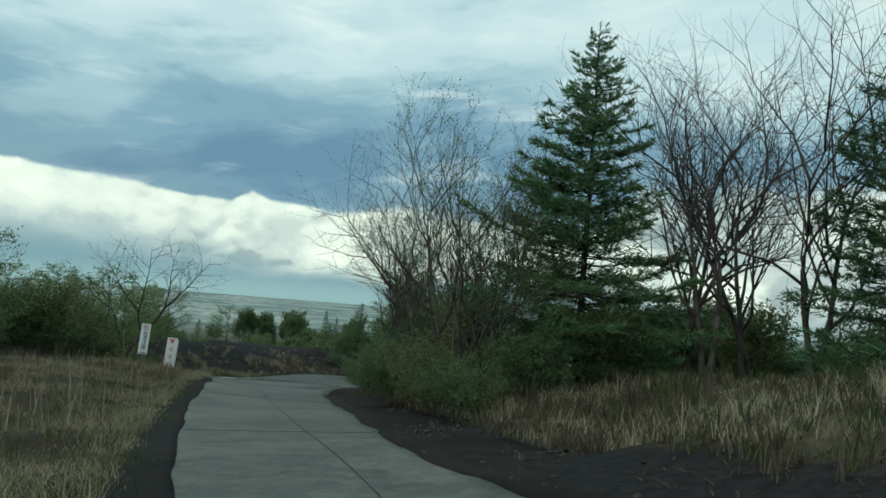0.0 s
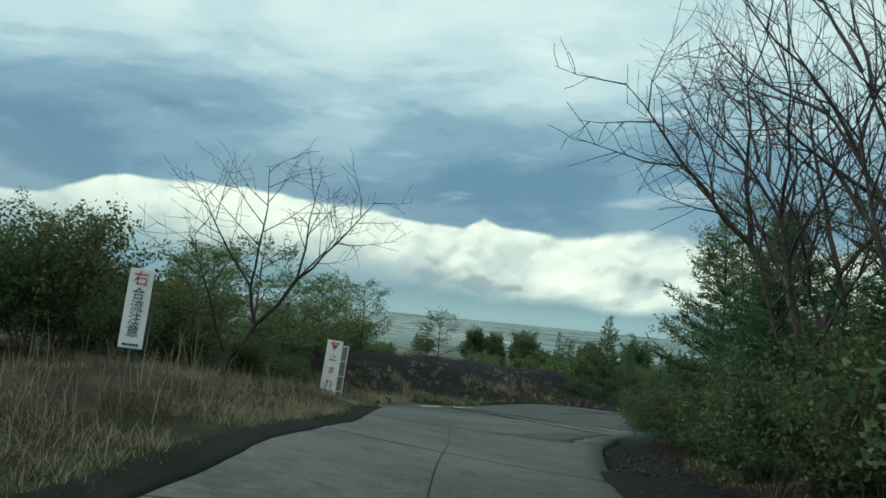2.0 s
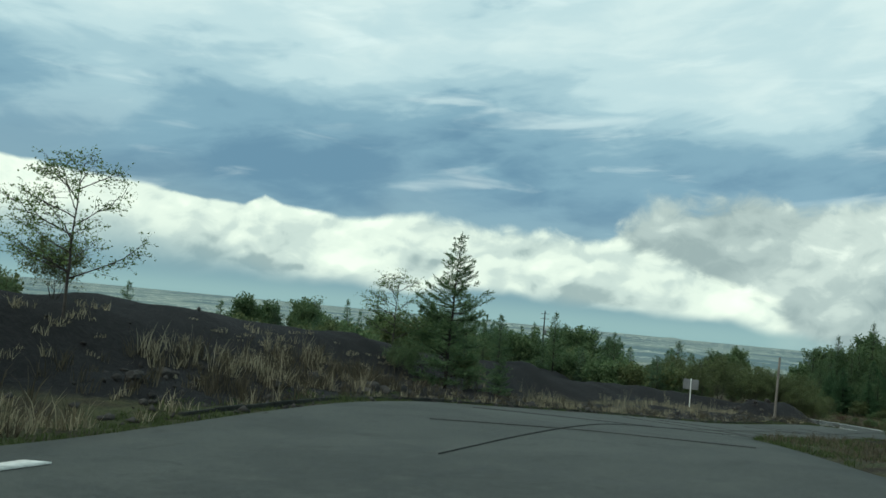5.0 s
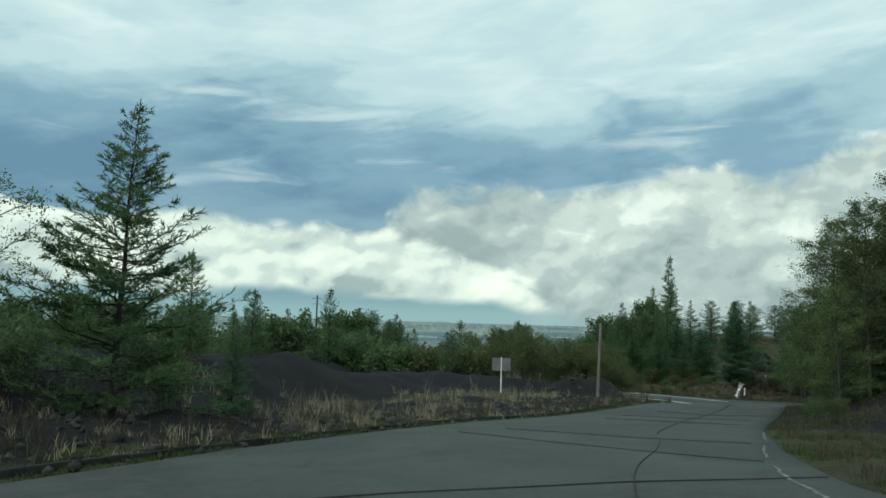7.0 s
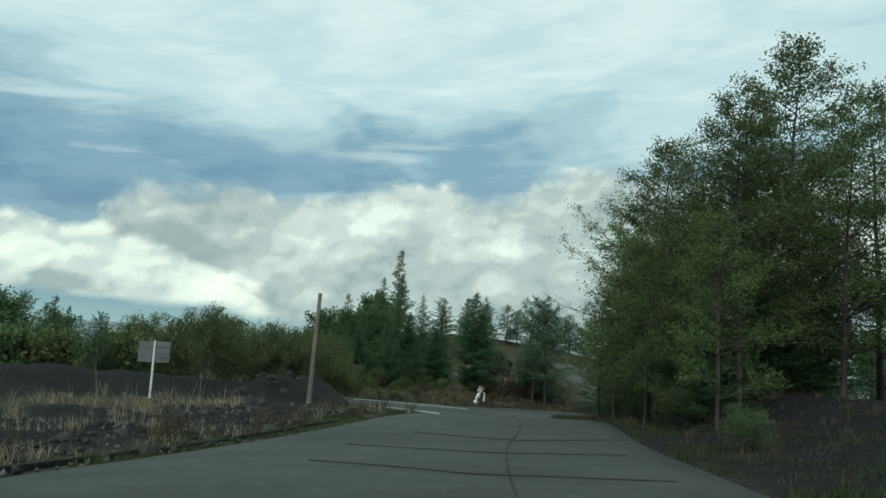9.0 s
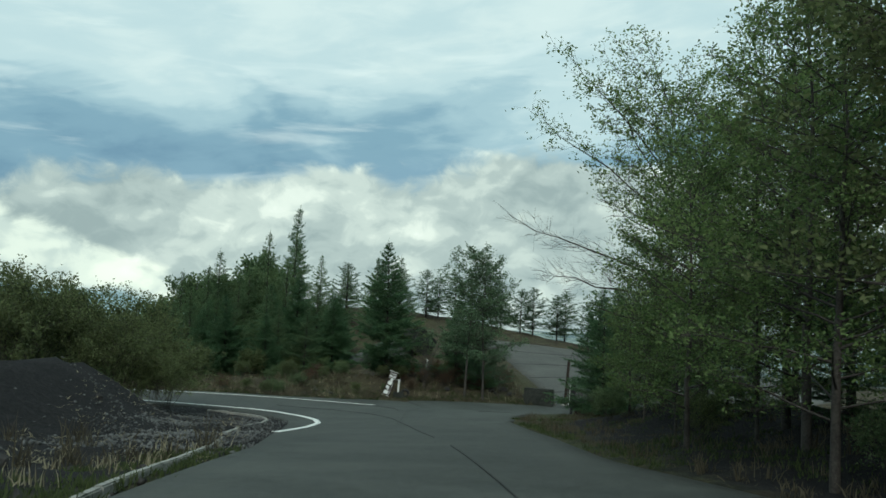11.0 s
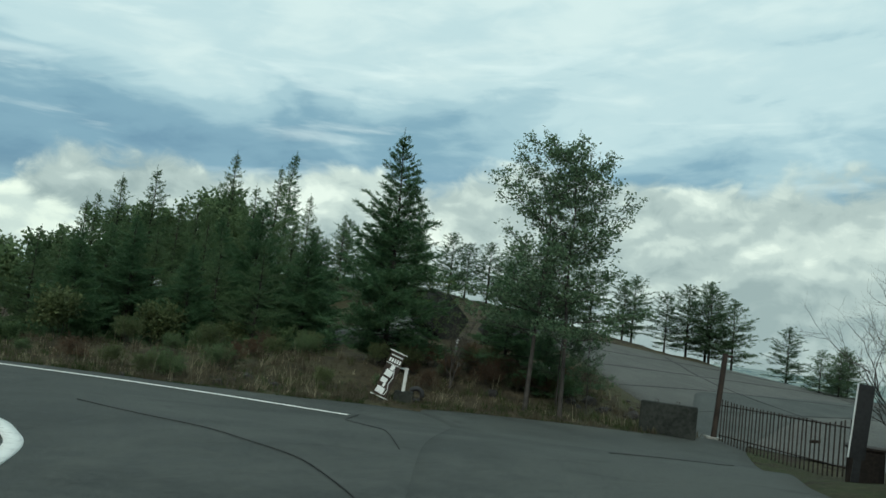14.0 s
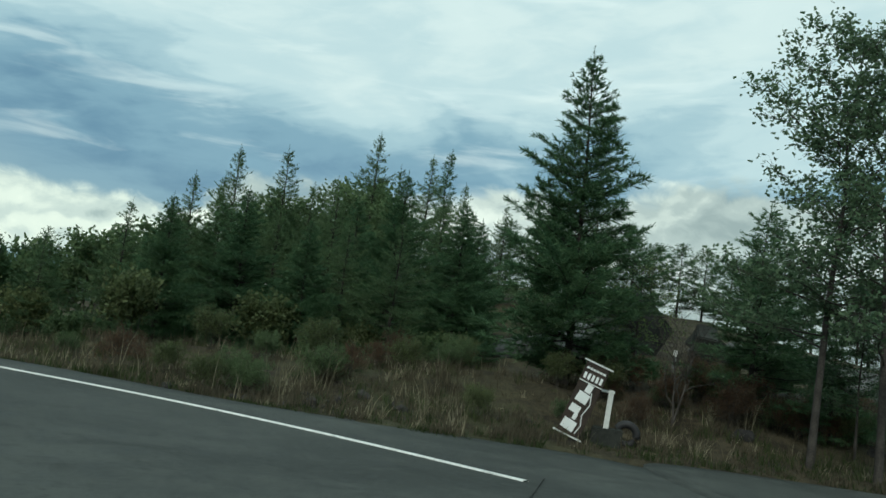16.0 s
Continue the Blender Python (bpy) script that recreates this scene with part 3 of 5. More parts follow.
def band(name, line, width, mat, lift, n=80, parent=None, label="", ragged=0.0, seed=2):
    """A painted or tarred line lying on a road."""
    c = resample(line, n)
    d = unit(np.gradient(c, axis=0))
    side = np.stack([-d[:, 1], d[:, 0]], -1)
    r = np.random.RandomState(seed)
    w = width / 2 * (1 + ragged * r.randn(n, 1).clip(-1.5, 1.5))
    off = ragged * width * 2.0 * np.convolve(r.randn(n + 6), np.ones(7) / 4, "valid")[:, None]
    me = sheet(name, list(map(tuple, c + side * (w + off))), list(map(tuple, c - side * (w - off))), mat, lift, 2, n, 0.02)
    return part_mesh(name, me, parent, label)


def build_roads():
    side = tagged(part_mesh("road_side", sheet("road_side", SIDE_L, SIDE_R, "old_asphalt", 0.03, 10, 140)), "pale worn asphalt side road running downhill", "road", kind="structure")
    main = tagged(part_mesh("road_main", sheet("road_main", MAIN_L[3:17], [MAIN_R[5], *MAIN_R[6:17]], "asphalt", 0.012, 12, 220)), "grey patched asphalt mountain road", "road", kind="structure")
    part_mesh("road_mouth", sheet("road_mouth", MAIN_L[:5], [*MAIN_R[:5], (-19, 46.2), (-17, 52)], "asphalt", 0.006, 12, 120), main)
    part_mesh("road_bend", sheet("road_bend", [MAIN_L[15], *MAIN_L[16:]], [(11.5, 143), (16.5, 149), (20, 156), (14, 163.3), *FAR_EDGE[8:]], "asphalt", 0.008, 14, 140), main)
    part_mesh("road_drive", sheet("road_drive", [(3.4, 139), (8, 148), (14, 158), (15.0, 163.6), (20.4, 162.3), (25.4, 160.2), (29.5, 163.6), (38, 172), (60, 176)], [(9.2, 139.4), (13.0, 144.5), (17.4, 148.4), (21, 152), (24.4, 155.5), (27.4, 158.6), (40, 166), (60, 170)], "asphalt", 0.016, 12, 120), main)
    part_mesh("road_shoulder", sheet("road_shoulder", [(x - 0.2, y) for x, y in SIDE_R[1:8]], [(x + 1.5 + 0.02 * i, y + 0.6) for i, (x, y) in enumerate(SIDE_R[1:8])], "dark_asphalt", 0.034, 4, 120, wobble=0.10), side, "dark gravelly road shoulder")
    part_mesh("road_shoulder", sheet("road_shoulder", [(x - 0.30, y - 0.2) for x, y in SIDE_L[1:10]], [(x + 0.22, y) for x, y in SIDE_L[1:10]], "dark_asphalt", 0.036, 4, 120, wobble=0.06, seed=5), side, "dark gravelly road shoulder")
    return side, main


build_ground()
road_side, road_main = build_roads()

# ---- plants ----
def wood_runs(r, start, way, length, radius, level, spread, up, out, droop=0.0, shoots=(5, 5, 4)):
    """Grows a limb and its side limbs; fills out with (points, radii, level)."""
    n = 7 if level < 2 else 4
    d = unit(np.array(way, float))
    p = np.array(start, float)
    pts = [p.copy()]
    for _ in range(n - 1):
        d = unit(d + r.randn(3) * 0.13 + np.array([0, 0, up - droop]))
        p = p + d * length / (n - 1)
        pts.append(p.copy())
    pts = np.array(pts)
    out.append((pts, np.linspace(radius, radius * 0.14, n), level))
    if level >= len(shoots):
        return
    for k in range(shoots[level]):
        s = 0.25 + 0.75 * (k + r.rand()) / shoots[level]
        i = min(int(s * (n - 1)), n - 2)
        q = pts[i] + (pts[i + 1] - pts[i]) * (s * (n - 1) - i)
        along = unit(pts[i + 1] - pts[i])
        sidew = unit(np.cross(along, r.randn(3)))
        nd = unit(along * (1 - spread * 0.6) + sidew * spread)
        wood_runs(r, q, nd, length * (0.62 - 0.22 * s) * (0.8 + 0.5 * r.rand()), radius * 0.5 * (1.15 - 0.5 * s), level + 1, spread, up, out, droop, shoots)


def leaf_cloud(r, runs, per, size, spread, level=2):
    """Leaves scattered along the outer twigs."""
    at, way = [], []
    for pts, _, lev in runs:
        if lev < level:
            continue
        t = r.rand(per) * (len(pts) - 1)
        i = t.astype(int).clip(0, len(pts) - 2)
        at.append(pts[i] + (pts[i + 1] - pts[i]) * (t - i)[:, None] + r.randn(per, 3) * spread)
        way.append(np.repeat(unit(pts[-1:] - pts[:1]), per, 0))
    at, way = np.concatenate(at), np.concatenate(way)
    along = unit(way * 0.5 + r.randn(len(at), 3)) * (size * (0.6 + 0.8 * r.rand(len(at), 1)))
    side = unit(np.cross(along, r.randn(len(at), 3))) * size * 0.42
    return blades(at, along, side, 0.55)


def leafy_tree(name, seed, h, stems, lean, spread, leaves, leaf_size, leaf_mat, wood="bark", up=0.10, label="", category="tree", shoots=(7, 6, 4), girth=1.0, group="", heading=None):
    r = np.random.RandomState(seed)
    runs = []
    for k in range(stems):
        a = 6.283 * (k + r.rand()) / max(stems, 1)
        if heading is not None:
            a = math.radians(heading) + 6.283 * k / stems
        w = np.array([math.cos(a) * lean, math.sin(a) * lean, 1.0])
        s = np.array([math.cos(a), math.sin(a), 0]) * 0.012 * h * (stems > 1)
        wood_runs(r, s - np.array([0, 0, 0.15]), w, h * (0.8 + 0.25 * r.rand()), 0.013 * h * girth / stems ** 0.35, 0, spread, up, runs, shoots=shoots)
    top = max(p[:, 2].max() for p, _, _ in runs)
    k = h / top
    runs = [(p * k, rad, lev) for p, rad, lev in runs]
    ob = thing(name, Matrix.Identity(4), label, category, group)
    v, f = tubes([(p, q) for p, q, lev in runs if lev < 2], 5)
    part_mesh("trunk", mesh_of("trunk", v, f, wood), ob)
    v, f = tubes([(p, np.maximum(q, 0.0035 * k)) for p, q, lev in runs if lev >= 2], 3)
    part_mesh("branchwork", mesh_of("branchwork", v, f, wood), ob)
    if leaves:
        v, f = leaf_cloud(r, runs, leaves, leaf_size, leaf_size * 1.1)
        part_mesh("crown", mesh_of("crown", v, f, leaf_mat), ob)
    return ob


def forked_tree(name, seed, label):
    """A small leaning tree that forks low down into five spreading limbs."""
    r = np.random.RandomState(seed)
    runs = []
    trunk = np.array([(-0.05, 0, -0.2), (0.12, 0.02, 0.5), (0.42, 0, 1.05), (0.73, 0, 1.55)])
    runs.append((trunk, np.array([0.10, 0.085, 0.075, 0.07]), 0))
    low, fork, left, right = trunk[1], trunk[3], trunk[3] + np.array([-0.22, 0.1, 1.0]), trunk[3] + np.array([0.95, -0.1, 1.3])
    runs.append((np.array([fork, fork * 0.5 + left * 0.5 + np.array([-0.04, 0, 0]), left]), np.array([0.055, 0.05, 0.046]), 0))
    runs.append((np.array([fork, fork * 0.5 + right * 0.5 + np.array([0.06, 0, -0.06]), right]), np.array([0.06, 0.055, 0.05]), 0))
    for start, way, length, thick in ((left, (-0.75, 0.15, 1), 3.0, 0.040), (left, (0.10, -0.15, 1), 3.3, 0.040), (right, (0.12, 0.2, 1), 2.6, 0.040), (right, (1.25, 0.05, 0.95), 3.0, 0.042), (low, (-0.62, 0.2, 1), 3.6, 0.038), (right, (0.55, -0.5, 0.8), 2.2, 0.03)):
        wood_runs(r, start, way, length, thick, 1, 0.72, 0.03, runs, shoots=(7, 7, 5))
    ob = thing(name, Matrix.Identity(4), label, "tree")
    v, f = tubes([(p, q) for p, q, lev in runs if lev < 2], 6)
    part_mesh("trunk", mesh_of("trunk", v, f, "dark_bark"), ob)
    v, f = tubes([(p, np.maximum(q, 0.005)) for p, q, lev in runs if lev >= 2], 3)
    part_mesh("branchwork", mesh_of("branchwork", v, f, "dark_bark"), ob)
    return ob


def conifer(name, seed, h, width, mat, dense=1.0, bare=0.05, label="", droop=0.0, upturn=0.3, needle=0.16, fine=1.0, category="tree", wood="dark_bark", power=0.85, group="", thick=0.045):
    """A whorled conifer: trunk, boughs, and needle sprays."""
    r = np.random.RandomState(seed)
    ob = thing(name, Matrix.Identity(4), label, category, group)
    sway = np.cumsum(r.randn(9, 2) * 0.006 * h, axis=0) * np.linspace(0, 1, 9)[:, None]
    tz = np.linspace(-0.2, h, 9)
    trunk = np.c_[sway, tz]
    runs = [(trunk, np.linspace(0.0125 * h, 0.004, 9))]
    roots, alongs, sides = [], [], []
    count = int(17 * h * dense ** 0.5)
    for k in range(count):
        s = bare + (0.955 - bare) * ((k + r.rand()) / count) ** 0.9
        z = s * h
        reach = width * (0.97 * (1 - s) ** power + 0.02) * (0.42 + 0.76 * r.rand())
        if s < bare + 0.10:
            reach *= 0.7 + 3.0 * (s - bare)
        a = r.rand() * 6.283
        base = np.array([np.interp(z, tz, sway[:, 0]), np.interp(z, tz, sway[:, 1]), z])
        m = 6
        t = np.linspace(0, 1, m)
        lift = upturn * (0.1 + 1.05 * s) - droop * (1 - s) + 0.12 * r.randn()
        arm = np.stack([t * math.cos(a), t * math.sin(a), lift * t + (0.10 + 0.18 * s) * t * t], -1) * reach + base
        arm += np.cumsum(r.randn(m, 3) * 0.03 * reach, axis=0)
        runs.append((arm, np.linspace(0.006 + 0.010 * reach, 0.003, m)))
        # side shoots, each set with short needle tufts
        q = max(4, int(9.0 * reach * (dense * fine) ** 0.5 * (1.25 - 0.5 * s)))
        u = 0.10 + 0.90 * r.rand(q) ** 0.85
        i = (u * (m - 1)).astype(int).clip(0, m - 2)
        at = arm[i] + (arm[i + 1] - arm[i]) * (u * (m - 1) - i)[:, None]
        out = unit(arm[-1:] - arm[:1])
        sd = unit(np.cross(out, [[0, 0, 1.0]])) * np.where(r.rand(q, 1) < 0.5, -1, 1)
        tl = (0.10 + reach * 0.34 * (1.12 - u[:, None])) * (0.6 + 0.7 * r.rand(q, 1))
        tw = unit(out * 0.75 + sd * (0.35 + 0.85 * r.rand(q, 1)) + r.randn(q, 3) * 0.20 + np.array([[0, 0, 0.10 - 0.25 * droop]])) * tl
        k = max(4, int(7 * fine))
        root = np.repeat(at, k, 0)
        run = np.repeat(tw, k, 0)
        g = r.rand(len(root), 1)
        ln = needle * (0.55 + 0.75 * r.rand(len(root), 1)) * min(1.0, 0.55 + reach * 0.3)
        w = unit(unit(run) + r.randn(len(root), 3) * 0.42) * ln
        roots.append(root + run * g)
        alongs.append(w)
        sides.append(unit(np.cross(w, r.randn(len(root), 3) * 0.7 + np.array([[0, 0, 1.0]]))) * (0.007 + ln * thick))
    # leader
    q = 60
    g = r.rand(q)
    at = np.c_[np.repeat(sway[-1:], q, 0), h * (1 - 0.13 * g)]
    w = unit(np.c_[r.randn(q, 2) * 0.8, np.ones(q)]) * (needle * (0.35 + 1.3 * g))[:, None]
    roots.append(at), alongs.append(w), sides.append(unit(np.cross(w, r.randn(q, 3))) * needle * 0.07)
    v, f = tubes(runs[:1], 7)
    part_mesh("trunk", mesh_of("trunk", v, f, wood), ob)
    v, f = tubes(runs[1:], 3)
    part_mesh("branchwork", mesh_of("branchwork", v, f, wood), ob)
    v, f = blades(np.concatenate(roots), np.concatenate(alongs), np.concatenate(sides), 0.75)
    part_mesh("crown", mesh_of("crown", v, f, mat), ob)
    return ob


def tiered_tree(name, seed, h, width, mat, start=0.3, power=0.6, rise=0.5, limbs=26, leaf=0.11, per=6, clump=0.13, label="", wood="bark", bare_below=0.0, droop=0.0, group="", girth=1.0):
    """A broadleaved tree with one leader, ascending limbs, twigs, and leaves in clumps."""
    r = np.random.RandomState(seed)
    ob = thing(name, Matrix.Identity(4), label, "tree", group)
    tz = np.linspace(-0.2, h, 9)
    sway = np.cumsum(r.randn(9, 2) * 0.010 * h, axis=0) * np.linspace(0, 1, 9)[:, None]
    stem = (np.c_[sway, tz], np.linspace(0.011 * h, 0.006, 9) * girth)
    arms, twigs, knots = [], [], []
    for k in range(limbs):
        s = (k + r.rand()) / limbs
        z = h * (start + (0.97 - start) * s)
        reach = width * ((1 - s) ** power * 0.95 + 0.05) * (0.55 + 0.6 * r.rand()) * (0.75 if s < 0.08 else 1.0)
        a = 2.4 * k + 0.7 * r.randn()
        out = np.array([math.cos(a), math.sin(a), 0])
        base = np.array([np.interp(z, tz, sway[:, 0]), np.interp(z, tz, sway[:, 1]), z])
        m = 7
        t = np.linspace(0, 1, m)[:, None]
        lift = rise * (0.55 + 1.1 * s) + 0.12 * r.randn()
        arm = base + reach * (t * out + np.array([0, 0, 1.0]) * (lift * t - droop * t * t)) + np.cumsum(r.randn(m, 3) * 0.035 * reach, axis=0) * t
        arms.append((arm, np.linspace(0.010 + 0.0085 * reach, 0.006, m) * girth))
        leafless = z < bare_below * h
        n = 4 + int(3.4 * reach)
        for j in range(n):
            u = 0.18 + 0.82 * (j + r.rand()) / n
            i = min(int(u * (m - 1)), m - 2)
            p = arm[i] + (arm[i + 1] - arm[i]) * (u * (m - 1) - i)
            side = unit(np.cross(out, [0, 0, 1.0])) * (1 if j % 2 else -1)
            d = unit(out * 0.65 + side * (0.3 + 0.7 * r.rand()) + np.array([0, 0, 0.30]) + r.randn(3) * 0.22)
            ln = (0.30 + 0.34 * reach * (1.05 - u)) * (0.7 + 0.6 * r.rand())
            tw = p + np.linspace(0, 1, 4)[:, None] * d * ln + np.cumsum(r.randn(4, 3) * 0.05 * ln, axis=0)
            twigs.append((tw, np.linspace(0.009, 0.004, 4)))
            ends = [tw[-1], tw[2]]
            for _ in range(2 + int(ln * 2.2)):
                q = tw[0] + (tw[-1] - tw[0]) * (0.3 + 0.65 * r.rand())
                e = unit(d + r.randn(3) * 0.55 + np.array([0, 0, 0.2])) * (0.18 + 0.24 * r.rand()) * (1 + 0.2 * reach)
                twigs.append((np.array([q, q + e * 0.5 + r.randn(3) * 0.02, q + e]), np.array([0.006, 0.005, 0.0035])))
                ends.append(q + e)
            if not leafless:
                knots += ends
    v, f = tubes([stem], 8)
    part_mesh("trunk", mesh_of("trunk", v, f, wood), ob)
    v, f = tubes(arms, 4)
    part_mesh("limbwork", mesh_of("limbwork", v, f, wood), ob)
    v, f = tubes(twigs, 3)
    part_mesh("branchwork", mesh_of("branchwork", v, f, wood), ob)
    knots = np.repeat(np.array(knots), per, 0)
    n = len(knots)
    at = knots + r.randn(n, 3) * clump * np.array([1, 1, 0.6])
    along = unit(r.randn(n, 3) * np.array([1, 1, 0.6]) + np.array([0, 0, 0.25])) * leaf * (0.6 + 0.8 * r.rand(n, 1))
    side = unit(np.cross(along, r.randn(n, 3))) * leaf * 0.36
    v, f = blades(at, along, side, 0.5)
    part_mesh("crown", mesh_of("crown", v, f, mat), ob)
    return ob


def stand(ob, x, y, turn=0.0, scale=1.0, tilt=0.0, sink=0.05):
    ob.matrix_world = pose(x, y, float(land(x, y)) - sink, tilt, 0, turn) @ Matrix.Diagonal((scale, scale, scale, 1))
    return ob


def again(ob, x, y, turn, scale, label="", squash=1.0):
    """Another tree of the same kind at another place and size."""
    c = copy_thing(ob, pose(x, y, float(land(x, y)) - 0.05, 0, 0, turn))
    c.scale = (scale * squash, scale * squash, scale)
    if label:
        c["label"] = label
    return c

# ---- trees and shrubs ----
SPRUCE = "dark green young spruce with drooping boughs beside the road"
LARCH = "fresh green larch with upswept feathery boughs"
BARE = "leafless tree with many fine grey twigs"
SPARSE = "thin tree just coming into small green leaf"
BUSH = "dense roadside shrub with dull green young leaves"


def build_trees():
    big = stand(conifer("spruce_tree", 11, 9.9, 4.0, "spruce", 2.1, 0.03, SPRUCE, droop=0.16, upturn=0.2, needle=0.18, power=0.98, fine=1.7, thick=0.055), -1.8, 20.9, 20)
    mid = stand(conifer("spruce_tree", 12, 8.5, 3.2, "spruce", 1.45, 0.03, SPRUCE, droop=0.10, upturn=0.25, needle=0.18, power=0.85, fine=1.5, thick=0.055), 5.2, 18.4, 70)
    larch = stand(conifer("larch_tree", 13, 8.6, 3.9, "larch", 1.4, 0.02, LARCH, droop=0.06, upturn=0.34, needle=0.16, power=1.05, fine=1.6, thick=0.055), -33.3, 86.5, 10)
    tall = stand(conifer("spruce_tree", 14, 12.1, 4.4, "spruce", 2.0, 0.03, SPRUCE, droop=0.08, upturn=0.26, needle=0.19, power=1.08, fine=1.8, thick=0.05), 17.2, 172.1, 40)
    slim = stand(conifer("larch_tree", 15, 11.3, 4.3, "larch", 1.1, 0.03, LARCH, droop=0.04, upturn=0.32, needle=0.19, power=1.15, fine=1.5), 5.1, 189.5, 0)
    spire = stand(conifer("spruce_tree", 17, 16.0, 3.0, "spruce", 1.0, 0.05, SPRUCE, droop=0.2, upturn=0.2, needle=0.34), 28.2, 239.0, 0, 1.28)
    # broadleaved
    multi = stand(leafy_tree("multi_stemmed_tree", 21, 9.6, 9, 0.50, 0.55, 6, 0.034, "leaf", label="many-stemmed tree with fine branches and a few young leaves", shoots=(8, 6, 4)), -4.5, 19.1, 30, 0.9)
    bare = stand(leafy_tree("bare_tree", 22, 10.0, 2, 0.12, 0.62, 0, 0.05, "leaf", label=BARE, shoots=(9, 6, 5)), 0.8, 22.0, 0)
    forked = stand(forked_tree("forked_bare_tree", 37, "small forked leafless tree standing in dry grass"), -23.6, 31.2, 52)
    sparse = stand(tiered_tree("young_tree", 24, 6.0, 3.3, "leaf", start=0.22, power=0.5, rise=0.5, limbs=17, leaf=0.085, per=4, clump=0.10, label=SPARSE, girth=1.1), -31.8, 40.3, 0)
    bush = stand(leafy_tree("shrub", 25, 2.5, 10, 0.55, 0.62, 8, 0.055, "shrub", label=BUSH, category="shrub", shoots=(6, 5, 2), girth=0.7), -24.6, 26.5, 0)
    bush2 = stand(leafy_tree("shrub", 26, 3.0, 9, 0.48, 0.6, 8, 0.06, "olive", label=BUSH, category="shrub", shoots=(6, 5, 2), girth=0.7), -13.4, 36.6, 0, 0.62)
    russet_bush = stand(leafy_tree("shrub", 36, 2.6, 8, 0.5, 0.6, 5, 0.05, "rusty", label="low twiggy shrub with russet buds in dead grass", category="shrub", shoots=(6, 5, 2), girth=0.7), 18.2, 171.6, 0, 0.6)
    broad = stand(tiered_tree("tall_roadside_tree", 27, 15.5, 5.2, "olive", start=0.16, power=0.62, rise=0.42, limbs=60, leaf=0.10, per=7, clump=0.16, label="tall dense tree in fresh olive-green leaf above the road bank"), 4.4, 111.9, 0)
    wood = stand(leafy_tree("broadleaf_tree", 28, 10.2, 4, 0.20, 0.55, 16, 0.21, "shrub", label="dense tree of the far wood in dull green leaf", shoots=(9, 6, 4)), 10.8, 202.6, 0)
    alder = stand(tiered_tree("roadside_tree", 29, 12.0, 3.5, "pine", start=0.26, power=0.55, rise=0.62, limbs=36, leaf=0.11, per=6, clump=0.13, label="slender straight tree with open tiers of small green leaves", girth=0.85), 20.9, 164.6, 0)
    ash = stand(tiered_tree("broadleaf_tree", 31, 12.0, 4.3, "leaf", start=0.14, power=0.6, rise=0.5, limbs=36, leaf=0.09, per=5, clump=0.15, label="roadside tree in small fresh leaf with thin trunk showing"), 3.8, 116.4, 0)
    weep = stand(tiered_tree("spreading_tree", 30, 13.5, 6.6, "leaf", start=0.22, power=0.45, rise=0.72, limbs=50, leaf=0.10, per=5, clump=0.15, bare_below=0.50, droop=0.10, label="spreading tree with long leafless lower branches and leafy top", girth=0.9), 14.0, 134.6, 0)
    thicket = stand(leafy_tree("tall_shrub", 33, 6.4, 9, 0.42, 0.6, 9, 0.085, "olive", label="tall twiggy shrub in dull olive leaf on the cinder bank", category="shrub", shoots=(7, 6, 3), girth=0.7), -8.2, 151.0, 0)

    # lighter kinds for the distance
    far_bush = stand(leafy_tree("shrub", 41, 4.0, 6, 0.5, 0.6, 24, 0.22, "shrub", label="round shrub of the far thicket in dull green leaf", category="shrub", shoots=(5, 4)), -52, 112, 0)
    far_olive = stand(leafy_tree("shrub", 42, 4.5, 5, 0.45, 0.6, 22, 0.24, "olive", label="olive-green shrub of the far thicket", category="shrub", shoots=(5, 4)), -58, 120, 0)
    far_wood = stand(leafy_tree("broadleaf_tree", 43, 10.0, 3, 0.2, 0.55, 30, 0.34, "shrub", label="round-crowned tree of the far wood", shoots=(8, 6)), -70, 210, 0)
    far_larch = stand(conifer("larch_tree", 44, 10.0, 3.1, "larch", 0.7, 0.03, "small larch of the far wood", upturn=0.32, needle=0.34, power=0.9, fine=0.8, thick=0.07), -60, 205, 0)
    far_spruce = stand(conifer("spruce_tree", 45, 10.0, 2.6, "spruce", 0.8, 0.03, "dark pointed spruce of the far wood", upturn=0.2, needle=0.34, power=0.9, fine=0.8, thick=0.07), -48, 215, 0)
    far_pine = stand(conifer("pine_tree", 46, 8.0, 2.5, "pine", 0.9, 0.08, "ragged bushy pine of the far wood", upturn=0.30, needle=0.30, power=0.55, fine=0.8, thick=0.07), -68, 262, 0)
    # part one, right of the side road
    again(bare, -5.3, 22.8, 40, 0.92), again(bare, 1.4, 20.2, 90, 0.95), again(bare, 2.7, 22.3, 190, 1.0), again(bare, 4.0, 20.4, 250, 0.97), again(bare, -9.3, 29.4, 130, 0.82), again(forked, -9.2, 35.4, 215, 1.5, label="large forked leafless tree reaching over the road"), again(bare, -8.2, 34.5, 60, 0.9)
    again(big, -8.4, 28.8, 130, 0.42, squash=1.1), again(mid, -10.6, 33.0, 60, 0.62, squash=1.15), again(larch, -13.3, 41.4, 200, 0.84), again(mid, -11.3, 38.4, 30, 0.74, squash=1.15), again(bare, -7.8, 27.2, 140, 0.85), again(bare, 7.5, 24, 30, 1.0), again(bare, 9.5, 20, 30, 0.9)
    again(ash, -12.6, 40.4, 0, 0.60), again(ash, -11.0, 37.0, 90, 0.48), again(ash, -10.4, 43.5, 200, 0.62), again(mid, 8.5, 26, 0, 0.9)
